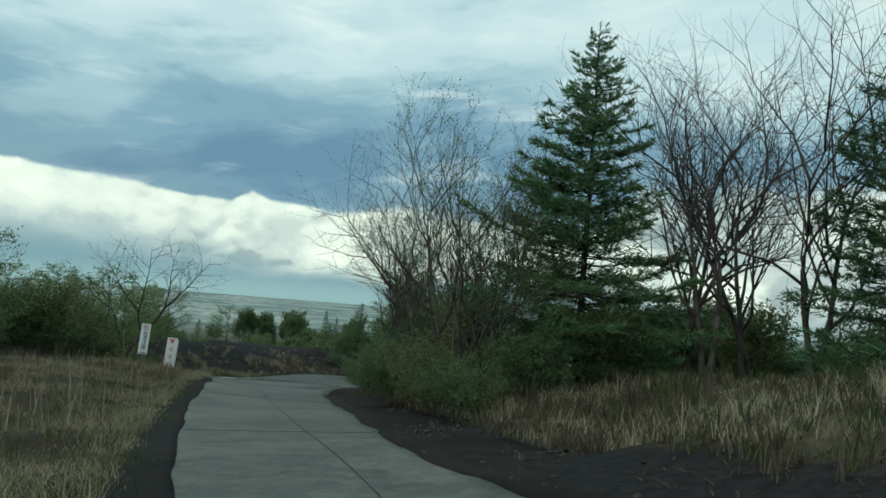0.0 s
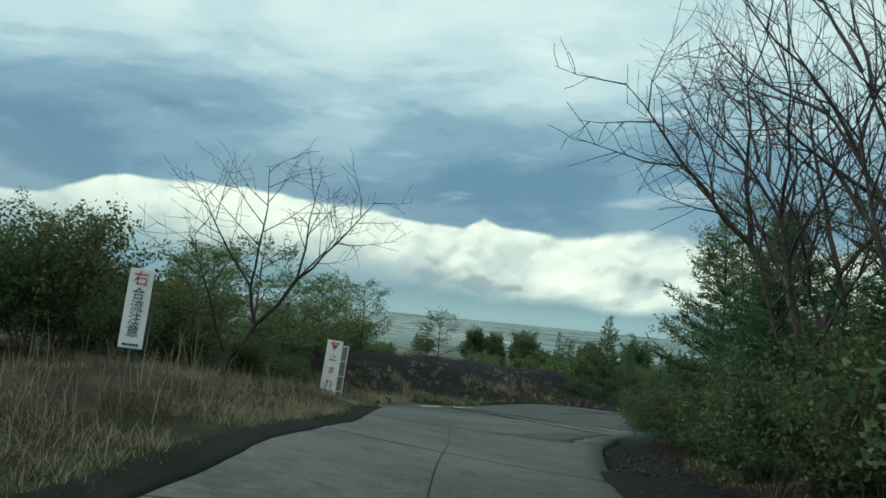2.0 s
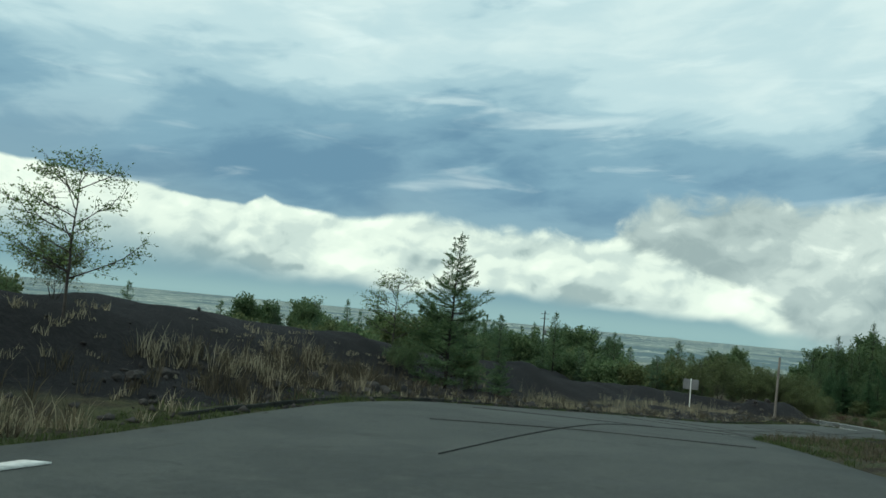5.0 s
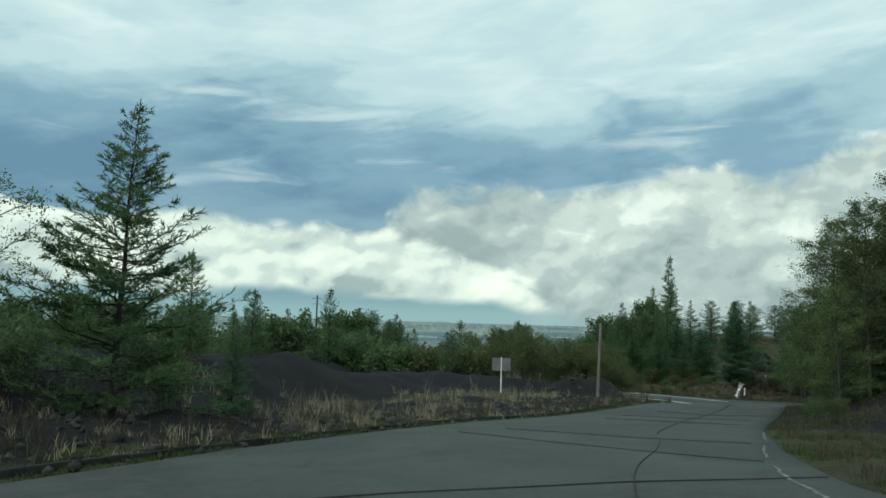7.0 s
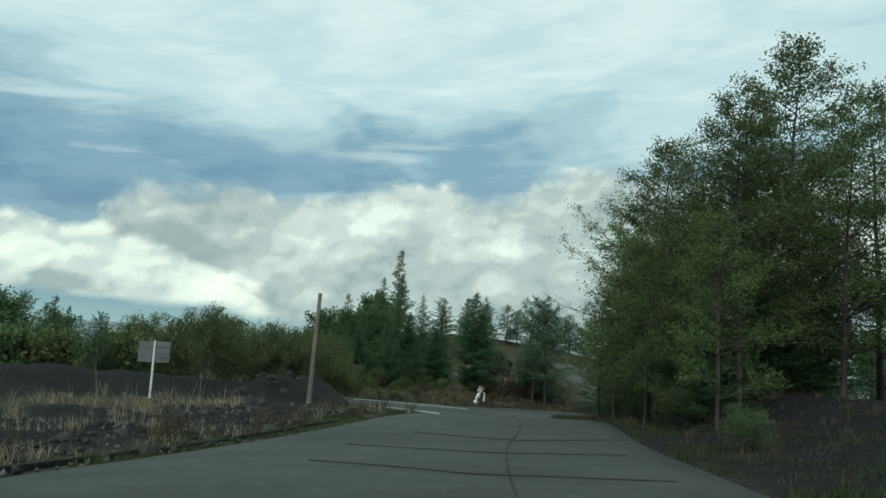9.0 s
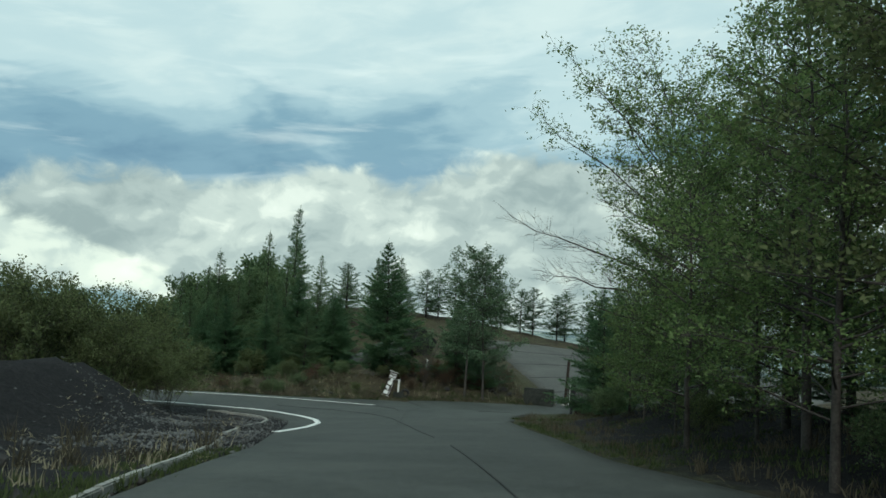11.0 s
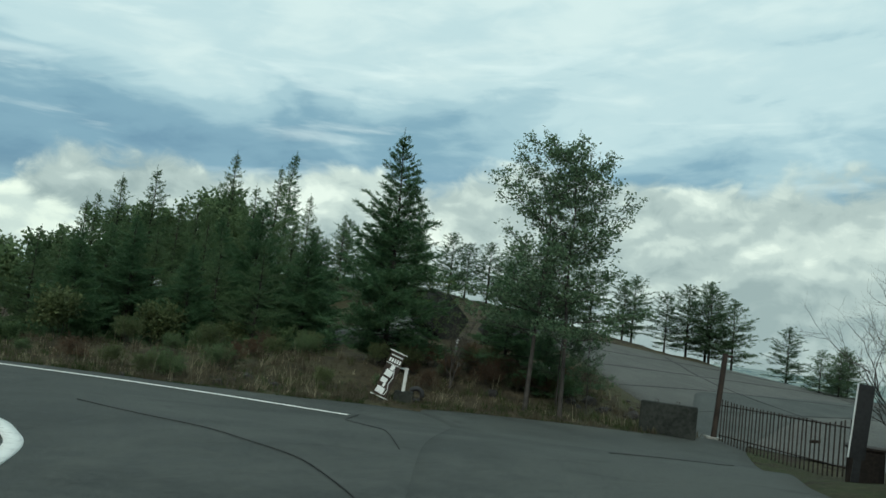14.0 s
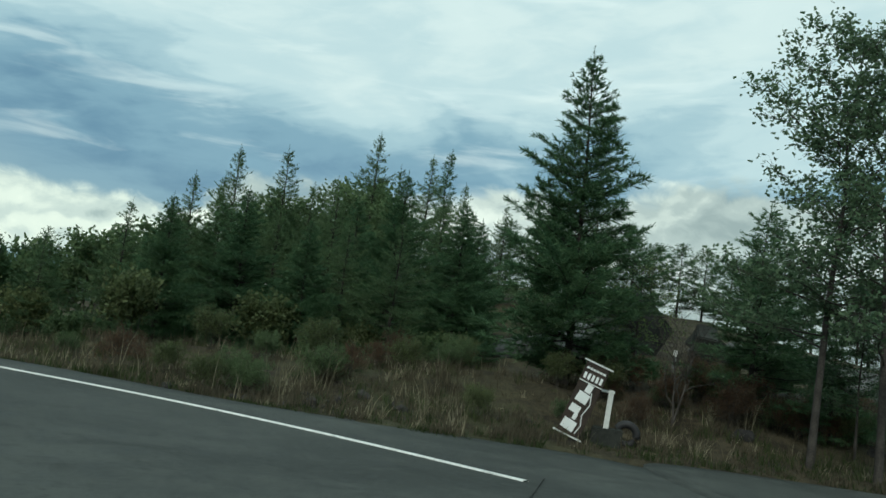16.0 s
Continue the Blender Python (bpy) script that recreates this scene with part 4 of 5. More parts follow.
    for i, (x, y, s) in enumerate([(-7.0, 22.8, 0.75), (-8.4, 25.8, 0.75), (-10.9, 31.6, 0.55), (-12.3, 35.4, 0.7), (-14.4, 38.6, 0.7), (-5.2, 24, 1.3), (-3.4, 21.6, 1.0), (-6.4, 28, 1.4), (-2.6, 17.2, 0.8), (-1.2, 19.2, 0.8), (0.2, 24, 1.2), (3, 25.5, 1.2), (6, 23.5, 1.1), (-9.5, 37.5, 1.3), (-11.5, 41.5, 1.2), (-6.0, 19.8, 0.75), (-7.2, 21.4, 0.8), (-4.4, 16.8, 0.65), (-3.6, 15.0, 0.55), (-5.2, 18.0, 0.6), (-14.9, 40.2, 0.6), (-2.4, 23.5, 0.9), (-9.8, 27.8, 0.8)]):
        again((bush, bush2)[i % 2], x, y, 67 * i, s)
    # left of the side road
    for i in range(19):
        x, y = -20.5 - 0.46 * i - 2.2 * math.sin(i * 2.1), 12.0 + 1.25 * i + 1.5 * math.cos(i * 1.7)
        again((bush, bush2)[i % 2], x - 1.0, y, 53 * i, 1.0 + 0.22 * math.sin(i * 1.3))
    for i in range(16):
        again((bush2, bush)[i % 2], -23.6 - 0.5 * i + 1.2 * math.sin(i * 1.9), 13.0 + 1.55 * i, 71 * i, 1.2 + 0.2 * math.sin(i * 2.9))
    for i in range(18):
        again((far_bush, far_olive)[i % 2], -29 - 1.1 * i, 14 + 2.0 * i, 31 * i, 0.85 + 0.15 * math.sin(i * 2.3))
    again(sparse, -18.6, 17.6, 40, 0.66), again(sparse, -34.8, 47.7, 80, 0.95), again(sparse, -38.8, 56.5, 120, 0.85), again(sparse, -36, 41, 200, 0.9), again(sparse, -38.5, 52.7, 20, 0.8)
    again(sparse, -30.5, 36, 300, 0.8), again(sparse, -27.2, 33.2, 30, 0.62), again(sparse, -29.4, 30.0, 130, 0.72), again(sparse, -26.4, 24.6, 60, 0.7), again(sparse, -33.2, 43.6, 230, 0.85), again(sparse, -36.4, 49.8, 300, 0.75), again(sparse, -37.0, 63.1, 30, 0.68), again(sparse, -40, 45, 10, 0.9), again(sparse, -43, 60, 10, 0.7)
    for i, (x, y, s) in enumerate([(-34, 44.5, 1.0), (-36.5, 49.5, 1.0), (-39, 53, 1.0), (-41, 58, 0.95), (-33.4, 41.5, 0.9), (-44, 63, 1.0), (-37, 46, 1.2), (-43, 53, 1.2), (-46, 69, 1.0), (-40, 66, 0.7), (-29.2, 40.6, 0.5), (-31.2, 41.2, 0.6), (-33.4, 41.2, 0.7), (-35.6, 40.8, 0.8), (-28.0, 38.6, 0.6), (-30.6, 38.8, 0.8)]):
        again((bush, bush2)[i % 2], x, y, 47 * i, s)
    # undergrowth behind the bare trees
    for i, (x, y, k) in enumerate([(1.5, 27.5, 0.6), (3.8, 28.5, 0.55), (6.0, 27.0, 0.6), (8.2, 28.6, 0.62), (10.4, 26.6, 0.6), (12.4, 24.4, 0.58), (4.8, 25.6, 0.42), (9.2, 23.4, 0.45), (-0.6, 26.6, 0.5), (11.0, 29.5, 0.7)]):
        again((far_bush, far_olive)[i % 2], x, y, 63 * i, k)
    # low thicket behind the cinder bank
    for i in range(22):
        again((far_bush, far_olive)[i % 2], -47.5 - 2.2 * math.sin(i * 1.7), 50 + 2.4 * i, 41 * i, 0.50 + 0.12 * math.sin(i * 2.3))
    for i, (x, y, k) in enumerate([(20.4, 167.4, 0.62), (21.8, 168.6, 0.7), (19.4, 169.0, 0.6), (22.6, 167.2, 0.55), (20.9, 169.9, 0.65), (17.6, 167.8, 0.5)]):
        again(russet_bush, x, y, 70 * i, k)
    # part two, beyond the cinder bank
    again(sparse, -35.8, 84.8, 10, 0.72), again(bush, -34.8, 84.2, 10, 0.8), again(bush2, -32.4, 87.6, 10, 0.7), again(larch, -31.2, 90.4, 60, 0.3)
    r = np.random.RandomState(5)
    low = [(far_bush, 1.1), (far_olive, 1.0), (far_bush, 0.9), (far_larch, 0.55), (far_wood, 0.5), (far_pine, 0.6)]
    for i in range(150):
        x, y = -78 + 75 * r.rand(), 140 + 48 * r.rand()
        if x > -20 and y < 178:
            continue
        ob, s = low[r.randint(len(low))]
        again(ob, x, y, 360 * r.rand(), s * (0.85 + 0.5 * r.rand()))
    for i in range(40):
        x, y = -62 + 26 * r.rand(), 95 + 50 * r.rand()
        ob, s = low[r.randint(4)]
        again(ob, x, y, 360 * r.rand(), s * (0.7 + 0.4 * r.rand()))
    high = [(far_wood, 1.0), (far_pine, 1.2), (far_larch, 0.95), (far_spruce, 1.0), (far_wood, 0.9)]
    for i in range(80):
        x, y = -110 + 108 * r.rand(), 190 + 110 * r.rand()
        if x > -26 and y < 235:
            continue
        ob, s = high[r.randint(len(high))]
        again(ob, x, y, 360 * r.rand(), s * (0.80 + 0.50 * r.rand()))
    # right of the main road
    for i, (x, y, s) in enumerate([(0.6, 115.3, 0.78), (-0.6, 109.0, 0.74), (8.6, 111, 0.92), (6.6, 106.5, 0.80), (9.6, 117.5, 0.9), (13.5, 128.5, 0.82)] ):
        again(broad, x, y, 71 * i, s)
    for i, (x, y, s) in enumerate([(12.5, 122.0, 0.8), (11, 118, 1.0), (2.0, 112.0, 1.05)]):
        again(slim, x, y, 50 * i, s)
    for i, (x, y, s) in enumerate([(-3.6, 106.6, 0.55), (2.2, 107.2, 0.85), (5.4, 122.4, 0.85), (7.4, 126.8, 0.72), (10.4, 129.6, 0.9), (12.4, 129.2, 1.1), (7.6, 119, 0.95), (2.4, 119.6, 0.70), (10, 124, 1.0), (4.2, 103.5, 0.8), (-2.0, 112.4, 0.52), (-0.2, 117.2, 0.55), (2.4, 122.4, 0.52), (16.4, 135.2, 0.9), (11.4, 134.4, 0.42), (9.8, 131.8, 0.34), (14.2, 136.6, 0.40), (17.8, 139.2, 0.62), (19.4, 141.0, 0.6), (21.5, 143.0, 0.55), (15.4, 137.8, 0.66), (7.0, 127.4, 0.36), (4.0, 122.0, 0.36)]):
        again(ash, x, y, 77 * i, s)
    again(mid, 15.9, 142.0, 0, 0.8), again(mid, 18.4, 143.5, 90, 0.85), again(mid, 14.2, 139.5, 90, 0.62), again(mid, 1.6, 110.0, 40, 0.6), again(mid, -2.0, 109.2, 40, 0.45), again(mid, 4.6, 117.5, 10, 0.7)
    for i, (x, y, h) in enumerate([(8.6, 127.0, 0.45), (17.4, 138.0, 0.6), (5.8, 121.4, 0.45), (1.4, 113.2, 0.4), (4.0, 110, 0.55), (6.4, 114, 0.5)]):
        again(mid, x, y, 61 * i, h, squash=1.15)
    for i in range(16):
        again((far_wood, far_pine)[i % 2], 26 + 2.6 * i, 132 + 1.1 * i - 5 * (i % 3), 47 * i, 0.62 + 0.1 * (i % 4))
    again(bare, 20.6, 147.2, 20, 0.55), again(bare, 22.2, 148.6, 120, 0.5)
    for i, (x, y, s) in enumerate([(-7.6, 101, 0.45), (-3, 109.5, 0.5), (0.8, 117, 0.5), (4.5, 124, 0.5), (10.5, 134.5, 0.6), (-10.5, 94, 0.4), (14.6, 139.6, 0.6), (20, 146, 0.5)]):
        again((bush, bush2)[i % 2], x, y, 47 * i, s)
    # the bend: dark trees beyond the gravel island
    for i, (x, y, s) in enumerate([(-3.8, 150.0, 0.62), (-5.6, 152.2, 1.0), (-10.5, 147.5, 1.0), (-13, 155, 1.1), (-17, 150, 1.1), (-6.4, 147.6, 0.75), (-15.5, 143.0, 0.9), (-20, 158, 1.1), (-4.8, 147.4, 0.5), (-11, 152, 1.05)]):
        again(thicket, x, y, 47 * i, s)
    for i in range(9):
        x = -4 + 2.2 * i
        again((far_bush, far_olive)[i % 2], x, 178.5 + 2.5 * math.sin(i * 1.9), 57 * i, 0.42 + 0.16 * math.sin(i * 2.7))
    # low growth on the bank beyond the bend
    r = np.random.RandomState(9)
    for i in range(46):
        x = 1.0 + 25 * r.rand()
        y = 166.4 + 8.5 * r.rand() + max(0, 6 - x) * 0.55
        if math.hypot(x - 14.6, y - 165.2) < 2.6:
            continue
        again((bush, bush2, russet_bush)[i % 3], x, y, 360 * r.rand(), 0.28 + 0.30 * r.rand())
    # conifer row beyond the bend
    for i, (x, y, h) in enumerate([(3.2, 187.4, 9.0), (7.7, 198.5, 12.3), (9.4, 195.4, 10.0), (11.1, 197.2, 10.6), (14.3, 201.9, 13.5), (15.0, 196.7, 10.9), (20.3, 211.9, 11.6), (4.0, 198.6, 10.2)]):
        again(slim, x, y, 83 * i, h / 11.0)
    for i, (x, y, h) in enumerate([(6.0, 184, 8.0), (10.0, 186, 9.0), (13.5, 187, 9.5), (16.5, 189, 8.5), (8.6, 179.5, 6.0), (12.4, 180, 6.8), (3.0, 180, 6.0), (1.0, 183, 7.0), (15.6, 181.5, 7.5), (-1.6, 181, 4.4), (-4.0, 184.0, 4.4), (19.0, 192, 8.0), (4.6, 186.5, 7.5), (7.6, 188.5, 8.4), (12.0, 191, 8.6), (2.0, 189, 8.0), (17.6, 186.0, 7.0), (10.6, 182.6, 7.0), (-2.6, 187, 4.8), (-6.0, 186, 4.6)]):
        again((tall, slim)[i % 2], x, y, 83 * i, h / 11.6, squash=1.15)
    again(far_wood, 6.0, 207, 30, 0.9), again(far_wood, 15, 209, 70, 1.0), again(alder, 21.8, 163.3, 140, 0.96), again(far_wood, -4.4, 191.3, 10, 0.5), again(far_wood, -8, 194, 70, 0.5), again(far_wood, -1, 190, 80, 0.6), again(far_wood, 1.5, 197, 80, 0.75)
    again(mid, 22.9, 170.0, 33, 0.82, squash=1.15), again(mid, 24.6, 171.4, 80, 0.7, squash=1.1), again(mid, 23.4, 166.8, 150, 0.5, squash=1.1), again(alder, 23.2, 165.6, 70, 0.42), again(alder, 24.0, 164.4, 170, 0.36), again(sparse, 20.2, 173.0, 0, 0.75), again(bare, 18.9, 168.0, 30, 0.42)
    for i, (x, y, h) in enumerate([(62.8, 195.8, 8.6), (59.9, 198.7, 6.5), (64.6, 193.9, 7.4), (61.9, 181.6, 4.1), (65.6, 181.6, 4.4), (38.3, 207.5, 6.8), (30.6, 218.4, 6.8), (58.7, 202.6, 7.4), (33, 212, 7.0), (45, 207, 6.5), (49, 206, 6.0), (54, 204, 7.0), (41, 209, 6.0), (68, 190, 6), (60.8, 196.5, 7.6), (56.4, 201.4, 6.6), (52.2, 204.6, 6.4), (47.2, 206.4, 6.2), (43.4, 208.4, 6.8), (61.9, 194.4, 7.8), (66.2, 182.6, 4.8), (63.6, 181.0, 4.2), (35.6, 210.4, 6.4), (50.6, 207.4, 7.0)]):
        again(far_pine, x, y, 83 * i, h / 8.0, squash=1.45)
    for i, (x, y, h) in enumerate([(21.7, 204.4, 9.4), (24.8, 203.3, 7.6), (28.9, 196, 9.5), (27.0, 199, 9.0)]):
        again(slim, x, y, 33 * i, h / 11.0)


build_trees()

# ---- road markings, joints and kerbs ----
def build_road_details():
    lines = [
        ("edge_line", [(-2.75, 134.7), (-1.6, 136.6), (-0.3, 138.8), (0.9, 141.2), (1.75, 144.2), (2.1, 147.6), (1.85, 150.2), (0.9, 152.4)], 0.24),
        ("edge_line", [(0.9, 152.4), (-0.4, 154.0), (-2.2, 156.0), (-8, 160.8), (-24, 168.5)], 0.17),
        ("edge_line", [(-26, 180), (-8, 171.3), (-1.2, 167.4), (1.8, 165.2), (4.5, 163.6), (7.2, 161.6), (9.0, 159.9), (10.45, 158.0)], 0.15),
    ]
    for name, line, w in lines:
        band(name, line, w, "paint", 0.030, 90, road_main, "white painted edge line", 0.03)
    for line in ([(-27.6, 46.9), (-28.1, 49.4)], [(-28.6, 51.3), (-29.0, 54.0)]):
        band("stop_line", line, 0.30, "old_paint", 0.040, 12, road_main, "worn white road marking", 0.06)
    band("tar_seam", [(-28.8, 51.6), (-27.6, 49.8), (-24.2, 47.2), (-21.0, 44.6), (-18.9, 42.9), (-16.6, 41.2)], 0.15, "crack", 0.046, 60, road_side, "black tar joint", 0.12)
    band("tar_seam", [(-29.2, 53.6), (-26.4, 50.6), (-22.6, 47.6), (-17.6, 43.9)], 0.05, "crack", 0.046, 60, road_side, "black tar joint", 0.2)
    side_cracks = [
        [(0.6, 1.5), (-2.3, 6.7), (-4.3, 10.2), (-7.4, 15.4), (-10.6, 20.9), (-12.8, 24.5), (-15.2, 28.9), (-17.7, 33.1), (-19.9, 36.9), (-22.0, 40.6), (-23.4, 43.8)],
        [(-7.6, 11.0), (-6.6, 11.5), (-5.4, 12.0), (-4.3, 12.3)], [(-13.0, 20.6), (-12.0, 21.8), (-9.4, 22.6)], [(-19.2, 31.6), (-18.1, 33.2), (-16.6, 35.6), (-15.2, 36.4)],
        [(-15.9, 26.4), (-14.2, 27.2), (-11.6, 28.0)],
    ]
    for i, line in enumerate(side_cracks):
        band("crack", line, 0.016, "crack", 0.036, 90, road_side, "", 0.5, 20 + i)
    main_cracks = [
        [(-25.6, 58), (-24.4, 66), (-23.2, 73.0), (-21.6, 79.6), (-19.4, 85.0), (-18.0, 90.6), (-15.2, 97.2), (-12.0, 103.9), (-8.4, 110.0), (-4.2, 119), (-0.6, 127.0)],
        [(-28.6, 73.0), (-25.6, 75.5), (-22.4, 77.2), (-18.9, 78.2)], [(-24.2, 89.3), (-22.2, 85.9), (-20.0, 82.9), (-18.6, 81.2)], [(-22.5, 91.6), (-19.4, 87.9), (-16.6, 86.6)],
        [(-17.0, 101.8), (-15.2, 98.4), (-12.6, 97.0)], [(-15.2, 106.0), (-13.0, 102.3), (-10.4, 101.4)], [(-12.5, 108.9), (-10.8, 105.8), (-7.6, 105.4)],
        [(1.0, 131), (3.4, 137.7), (5.1, 143.2), (5.5, 146.5), (4.9, 150.2), (3.0, 155.0)], [(-27.5, 64.0), (-24.0, 64.6), (-20.6, 64.2)],
        [(7.4, 147.5), (8.8, 151.4), (9.2, 155.0), (11.0, 158.6)], [(13.6, 150), (17.0, 150.8), (21, 153.2)],
    ]
    for i, line in enumerate(main_cracks):
        band("crack", line, 0.014 if line[0][1] < 125 else 0.005, "crack", 0.036, 100, road_main, "", 0.5, 40 + i)
    band("gutter_edge", [(-24.6, 39.0), (-26.2, 41.4), (-27.7, 44.2), (-29.0, 47.8), (-29.6, 50.6)], 0.13, "grey_rock", 0.042, 40, road_side, "worn grey concrete gutter edge", 0.15)
    for line in ([(-20.4, 75.2), (-19.6, 78.0), (-18.8, 80.4)], [(-18.2, 82.0), (-17.2, 84.4), (-16.6, 85.8)], [(-15.6, 88.0), (-14.6, 90.4), (-13.8, 92.3)]):
        band("edge_line", line, 0.055, "flaked_paint", 0.030, 60, road_main, "flaked remains of a white edge line", 0.35)
    # strip of the darker asphalt along the right edge near the junction
    part_mesh("patch", sheet("patch", [(-17.0, 34.0), (-17.2, 37.4), (-17.4, 40.4)], [(-15.6, 35.5), (-16.4, 38.6), (-16.6, 41.0)], "asphalt", 0.038, 4, 40, 0.02, 0.10, 4), road_side, "darker strip of asphalt")


def kerb_run(line, wide, high, mat, label, step=1.0):
    """A row of kerb stones along a line."""
    s = np.r_[0, np.cumsum(np.hypot(*np.diff(np.array(line, float), axis=0).T))]
    n = max(2, int(s[-1] / step))
    q = resample(line, n + 1)
    holder = tagged(new("kerb"), label, "kerb", kind="structure")
    bm = box(bmesh.new(), 0, 0, 0, 1.0, wide, high + 0.2, 0.02)
    first = None
    r = np.random.RandomState(n)
    for a, b in zip(q, q[1:]):
        c, d = (a + b) / 2, b - a
        z = float(bare_land(c[0], c[1]))
        slope = math.degrees(math.atan2(float(bare_land(*b) - bare_land(*a)), float(np.hypot(*d))))
        m = pose(c[0], c[1], z + high / 2 - 0.1, 0, -slope, math.degrees(math.atan2(d[1], d[0]))) @ pose(0, 0, 0.012 * r.randn(), 1.5 * r.randn(), 0, 0.8 * r.randn())
        if first is None:
            first = part("kerb_stone", bm, mat, holder)
            ob = first
        else:
            ob = new("kerb_stone", first.data)
            ob.parent = holder
        ob.matrix_world = m @ Matrix.Diagonal((float(np.hypot(*d)) - 0.015, 1, 1, 1))


build_road_details()
kerb_run([(-31.3, 60), (-31.3, 68), (-31.0, 75.5), (-29.5, 82.3), (-26.9, 89.9), (-23.8, 97.5), (-18.6, 106.8), (-13.8, 112.9)], 0.12, 0.10, "dark_concrete", "low weathered concrete kerb overgrown with grass", 1.2)
kerb_run([(-9.2, 119.0), (-6.2, 127.0), (-4.3, 134.2), (-2.9, 138.4), (-1.6, 140.6), (-0.5, 143.6), (0.0, 146.6), (-0.3, 149.0), (-1.6, 151.3)], 0.12, 0.08, "concrete", "curved concrete kerb round a gravel island", 0.8)


# ---- things beside the road ----
def facing(x, y, tx, ty, z=None, lean=0.0, back=0.0, sink=0.0):
    """Stands at x, y with its front (local -y) towards tx, ty."""
    rz = math.degrees(math.atan2(tx - x, -(ty - y)))
    return pose(x, y, (float(land(x, y)) if z is None else z) - sink, 0, 0, rz) @ pose(0, 0, 0, back, lean, 0)


def writing(text, size, mat, parent, x, z, y, name="letter"):
    c = bpy.data.curves.new(name, "FONT")
    c.body, c.size, c.extrude, c.align_x, c.align_y = text, size, 0.001, "CENTER", "CENTER"
    tmp = new(name, c)
    me = bpy.data.meshes.new_from_object(tmp.evaluated_get(bpy.context.evaluated_depsgraph_get()))
    bpy.data.objects.remove(tmp)
    me.materials.clear()
    me.materials.append(MAT[mat])
    ob = part_mesh(name, me, parent)
    ob.matrix_local = pose(x, y, z, 90, 0, 0)
    return ob


def bars(parent, mat, x, z, y, count, w, h, gap):
    """A line of illegible writing as plain bars."""
    total = count * w + (count - 1) * gap
    for i in range(count):
        part("text_bar", box(bmesh.new(), x - total / 2 + w / 2 + i * (w + gap), y, z, w, 0.004, h), mat, parent)


def stop_board():
    ob = thing("roadside_sign", facing(-26.15, 38.5, -19.0, 30.2, z=-5.75, lean=4.0), "tall white board with red Japanese stop lettering on thin legs", "sign")
    w, h, low = 0.56, 1.93, 0.42
    panel = part("panel", box(bmesh.new(), 0, 0, low + h / 2, w, 0.03, h, 0.006), "white", ob)
    for sx in (-1, 1):
        part("leg", box(bmesh.new(), sx * (w / 2 - 0.03), 0.03, (low + 0.5) / 2 - 0.1, 0.035, 0.035, low + 0.7, 0.004), "white_wood", ob)
    top = low + h - 0.06
    for s, drop, y, mat, label in ((0.185, 0.0, -0.017, "red", "red inverted triangle"), (0.160, 0.016, -0.019, "white", ""), (0.142, 0.027, -0.021, "red", "")):
        bm = bmesh.new()
        corners = ((-s, top - drop), (s, top - drop), (0, top - drop - 1.72 * s))
        front = [bm.verts.new((x, y, z)) for x, z in corners]
        back = [bm.verts.new((x, -0.014, z)) for x, z in corners]
        bm.faces.new(front)
        for a in range(3):
            bm.faces.new((front[a], front[(a + 1) % 3], back[(a + 1) % 3], back[a]))
        part("stop_triangle", bm, mat, panel, label)
    bars(panel, "white", 0, low + h - 0.14, -0.025, 3, 0.04, 0.035, 0.015)
    for i, ch in enumerate("止まれ"):
        writing(ch, 0.29, "red", panel, 0, low + h - 0.62 - 0.455 * i, -0.020)
    bars(panel, "black", 0, low + 0.12, -0.020, 9, 0.038, 0.045, 0.010)


def merge_board():
    ob = thing("roadside_sign", facing(-17.1, 23.55, -7.0, 12.0, lean=3.0), "narrow white board with red and blue Japanese lettering on a post", "sign")
    w, h, low = 0.31, 1.06, 0.80
    panel = part("panel", box(bmesh.new(), 0, 0, low + h / 2, w, 0.025, h, 0.005), "white", ob)
    part("post", box(bmesh.new(), 0, 0.035, (low + 0.9) / 2 - 0.15, 0.04, 0.04, low + 1.2, 0.004), "pole", ob)
    writing("右", 0.21, "red", panel, 0, low + h - 0.14, -0.018)
    for i, ch in enumerate("合流注意"):
        writing(ch, 0.175, "blue", panel, 0, low + h - 0.345 - 0.165 * i, -0.018)
    bars(panel, "blue", 0, low + 0.05, -0.018, 5, 0.034, 0.03, 0.008)


def frame_board():
    """The unlettered back of a board: a wooden frame with cross rails."""
    ob = thing("reversed_sign", facing(-27.2, 40.2, -19.0, 30.2, z=-5.90, lean=4.0), "back of a roadside board with white wooden frame and grey panels", "sign")
    w, h, low = 0.50, 1.78, 0.42
    for i in range(3):
        part("panel", box(bmesh.new(), 0, 0.018, low + 0.06 + (i + 0.5) * (h - 0.06) / 3, w - 0.05, 0.012, (h - 0.06) / 3 - 0.03), "grey_board", ob)
    for sx in (-1, 1):
        part("upright", box(bmesh.new(), sx * w / 2, 0, (h + low) / 2 - 0.1, 0.04, 0.04, h + low + 0.2, 0.004), "white_wood", ob)
    for i in range(4):
        part("rail", box(bmesh.new(), 0, -0.002, low + 0.06 + i * (h - 0.06) / 3, w, 0.035, 0.035, 0.004), "white_wood", ob)


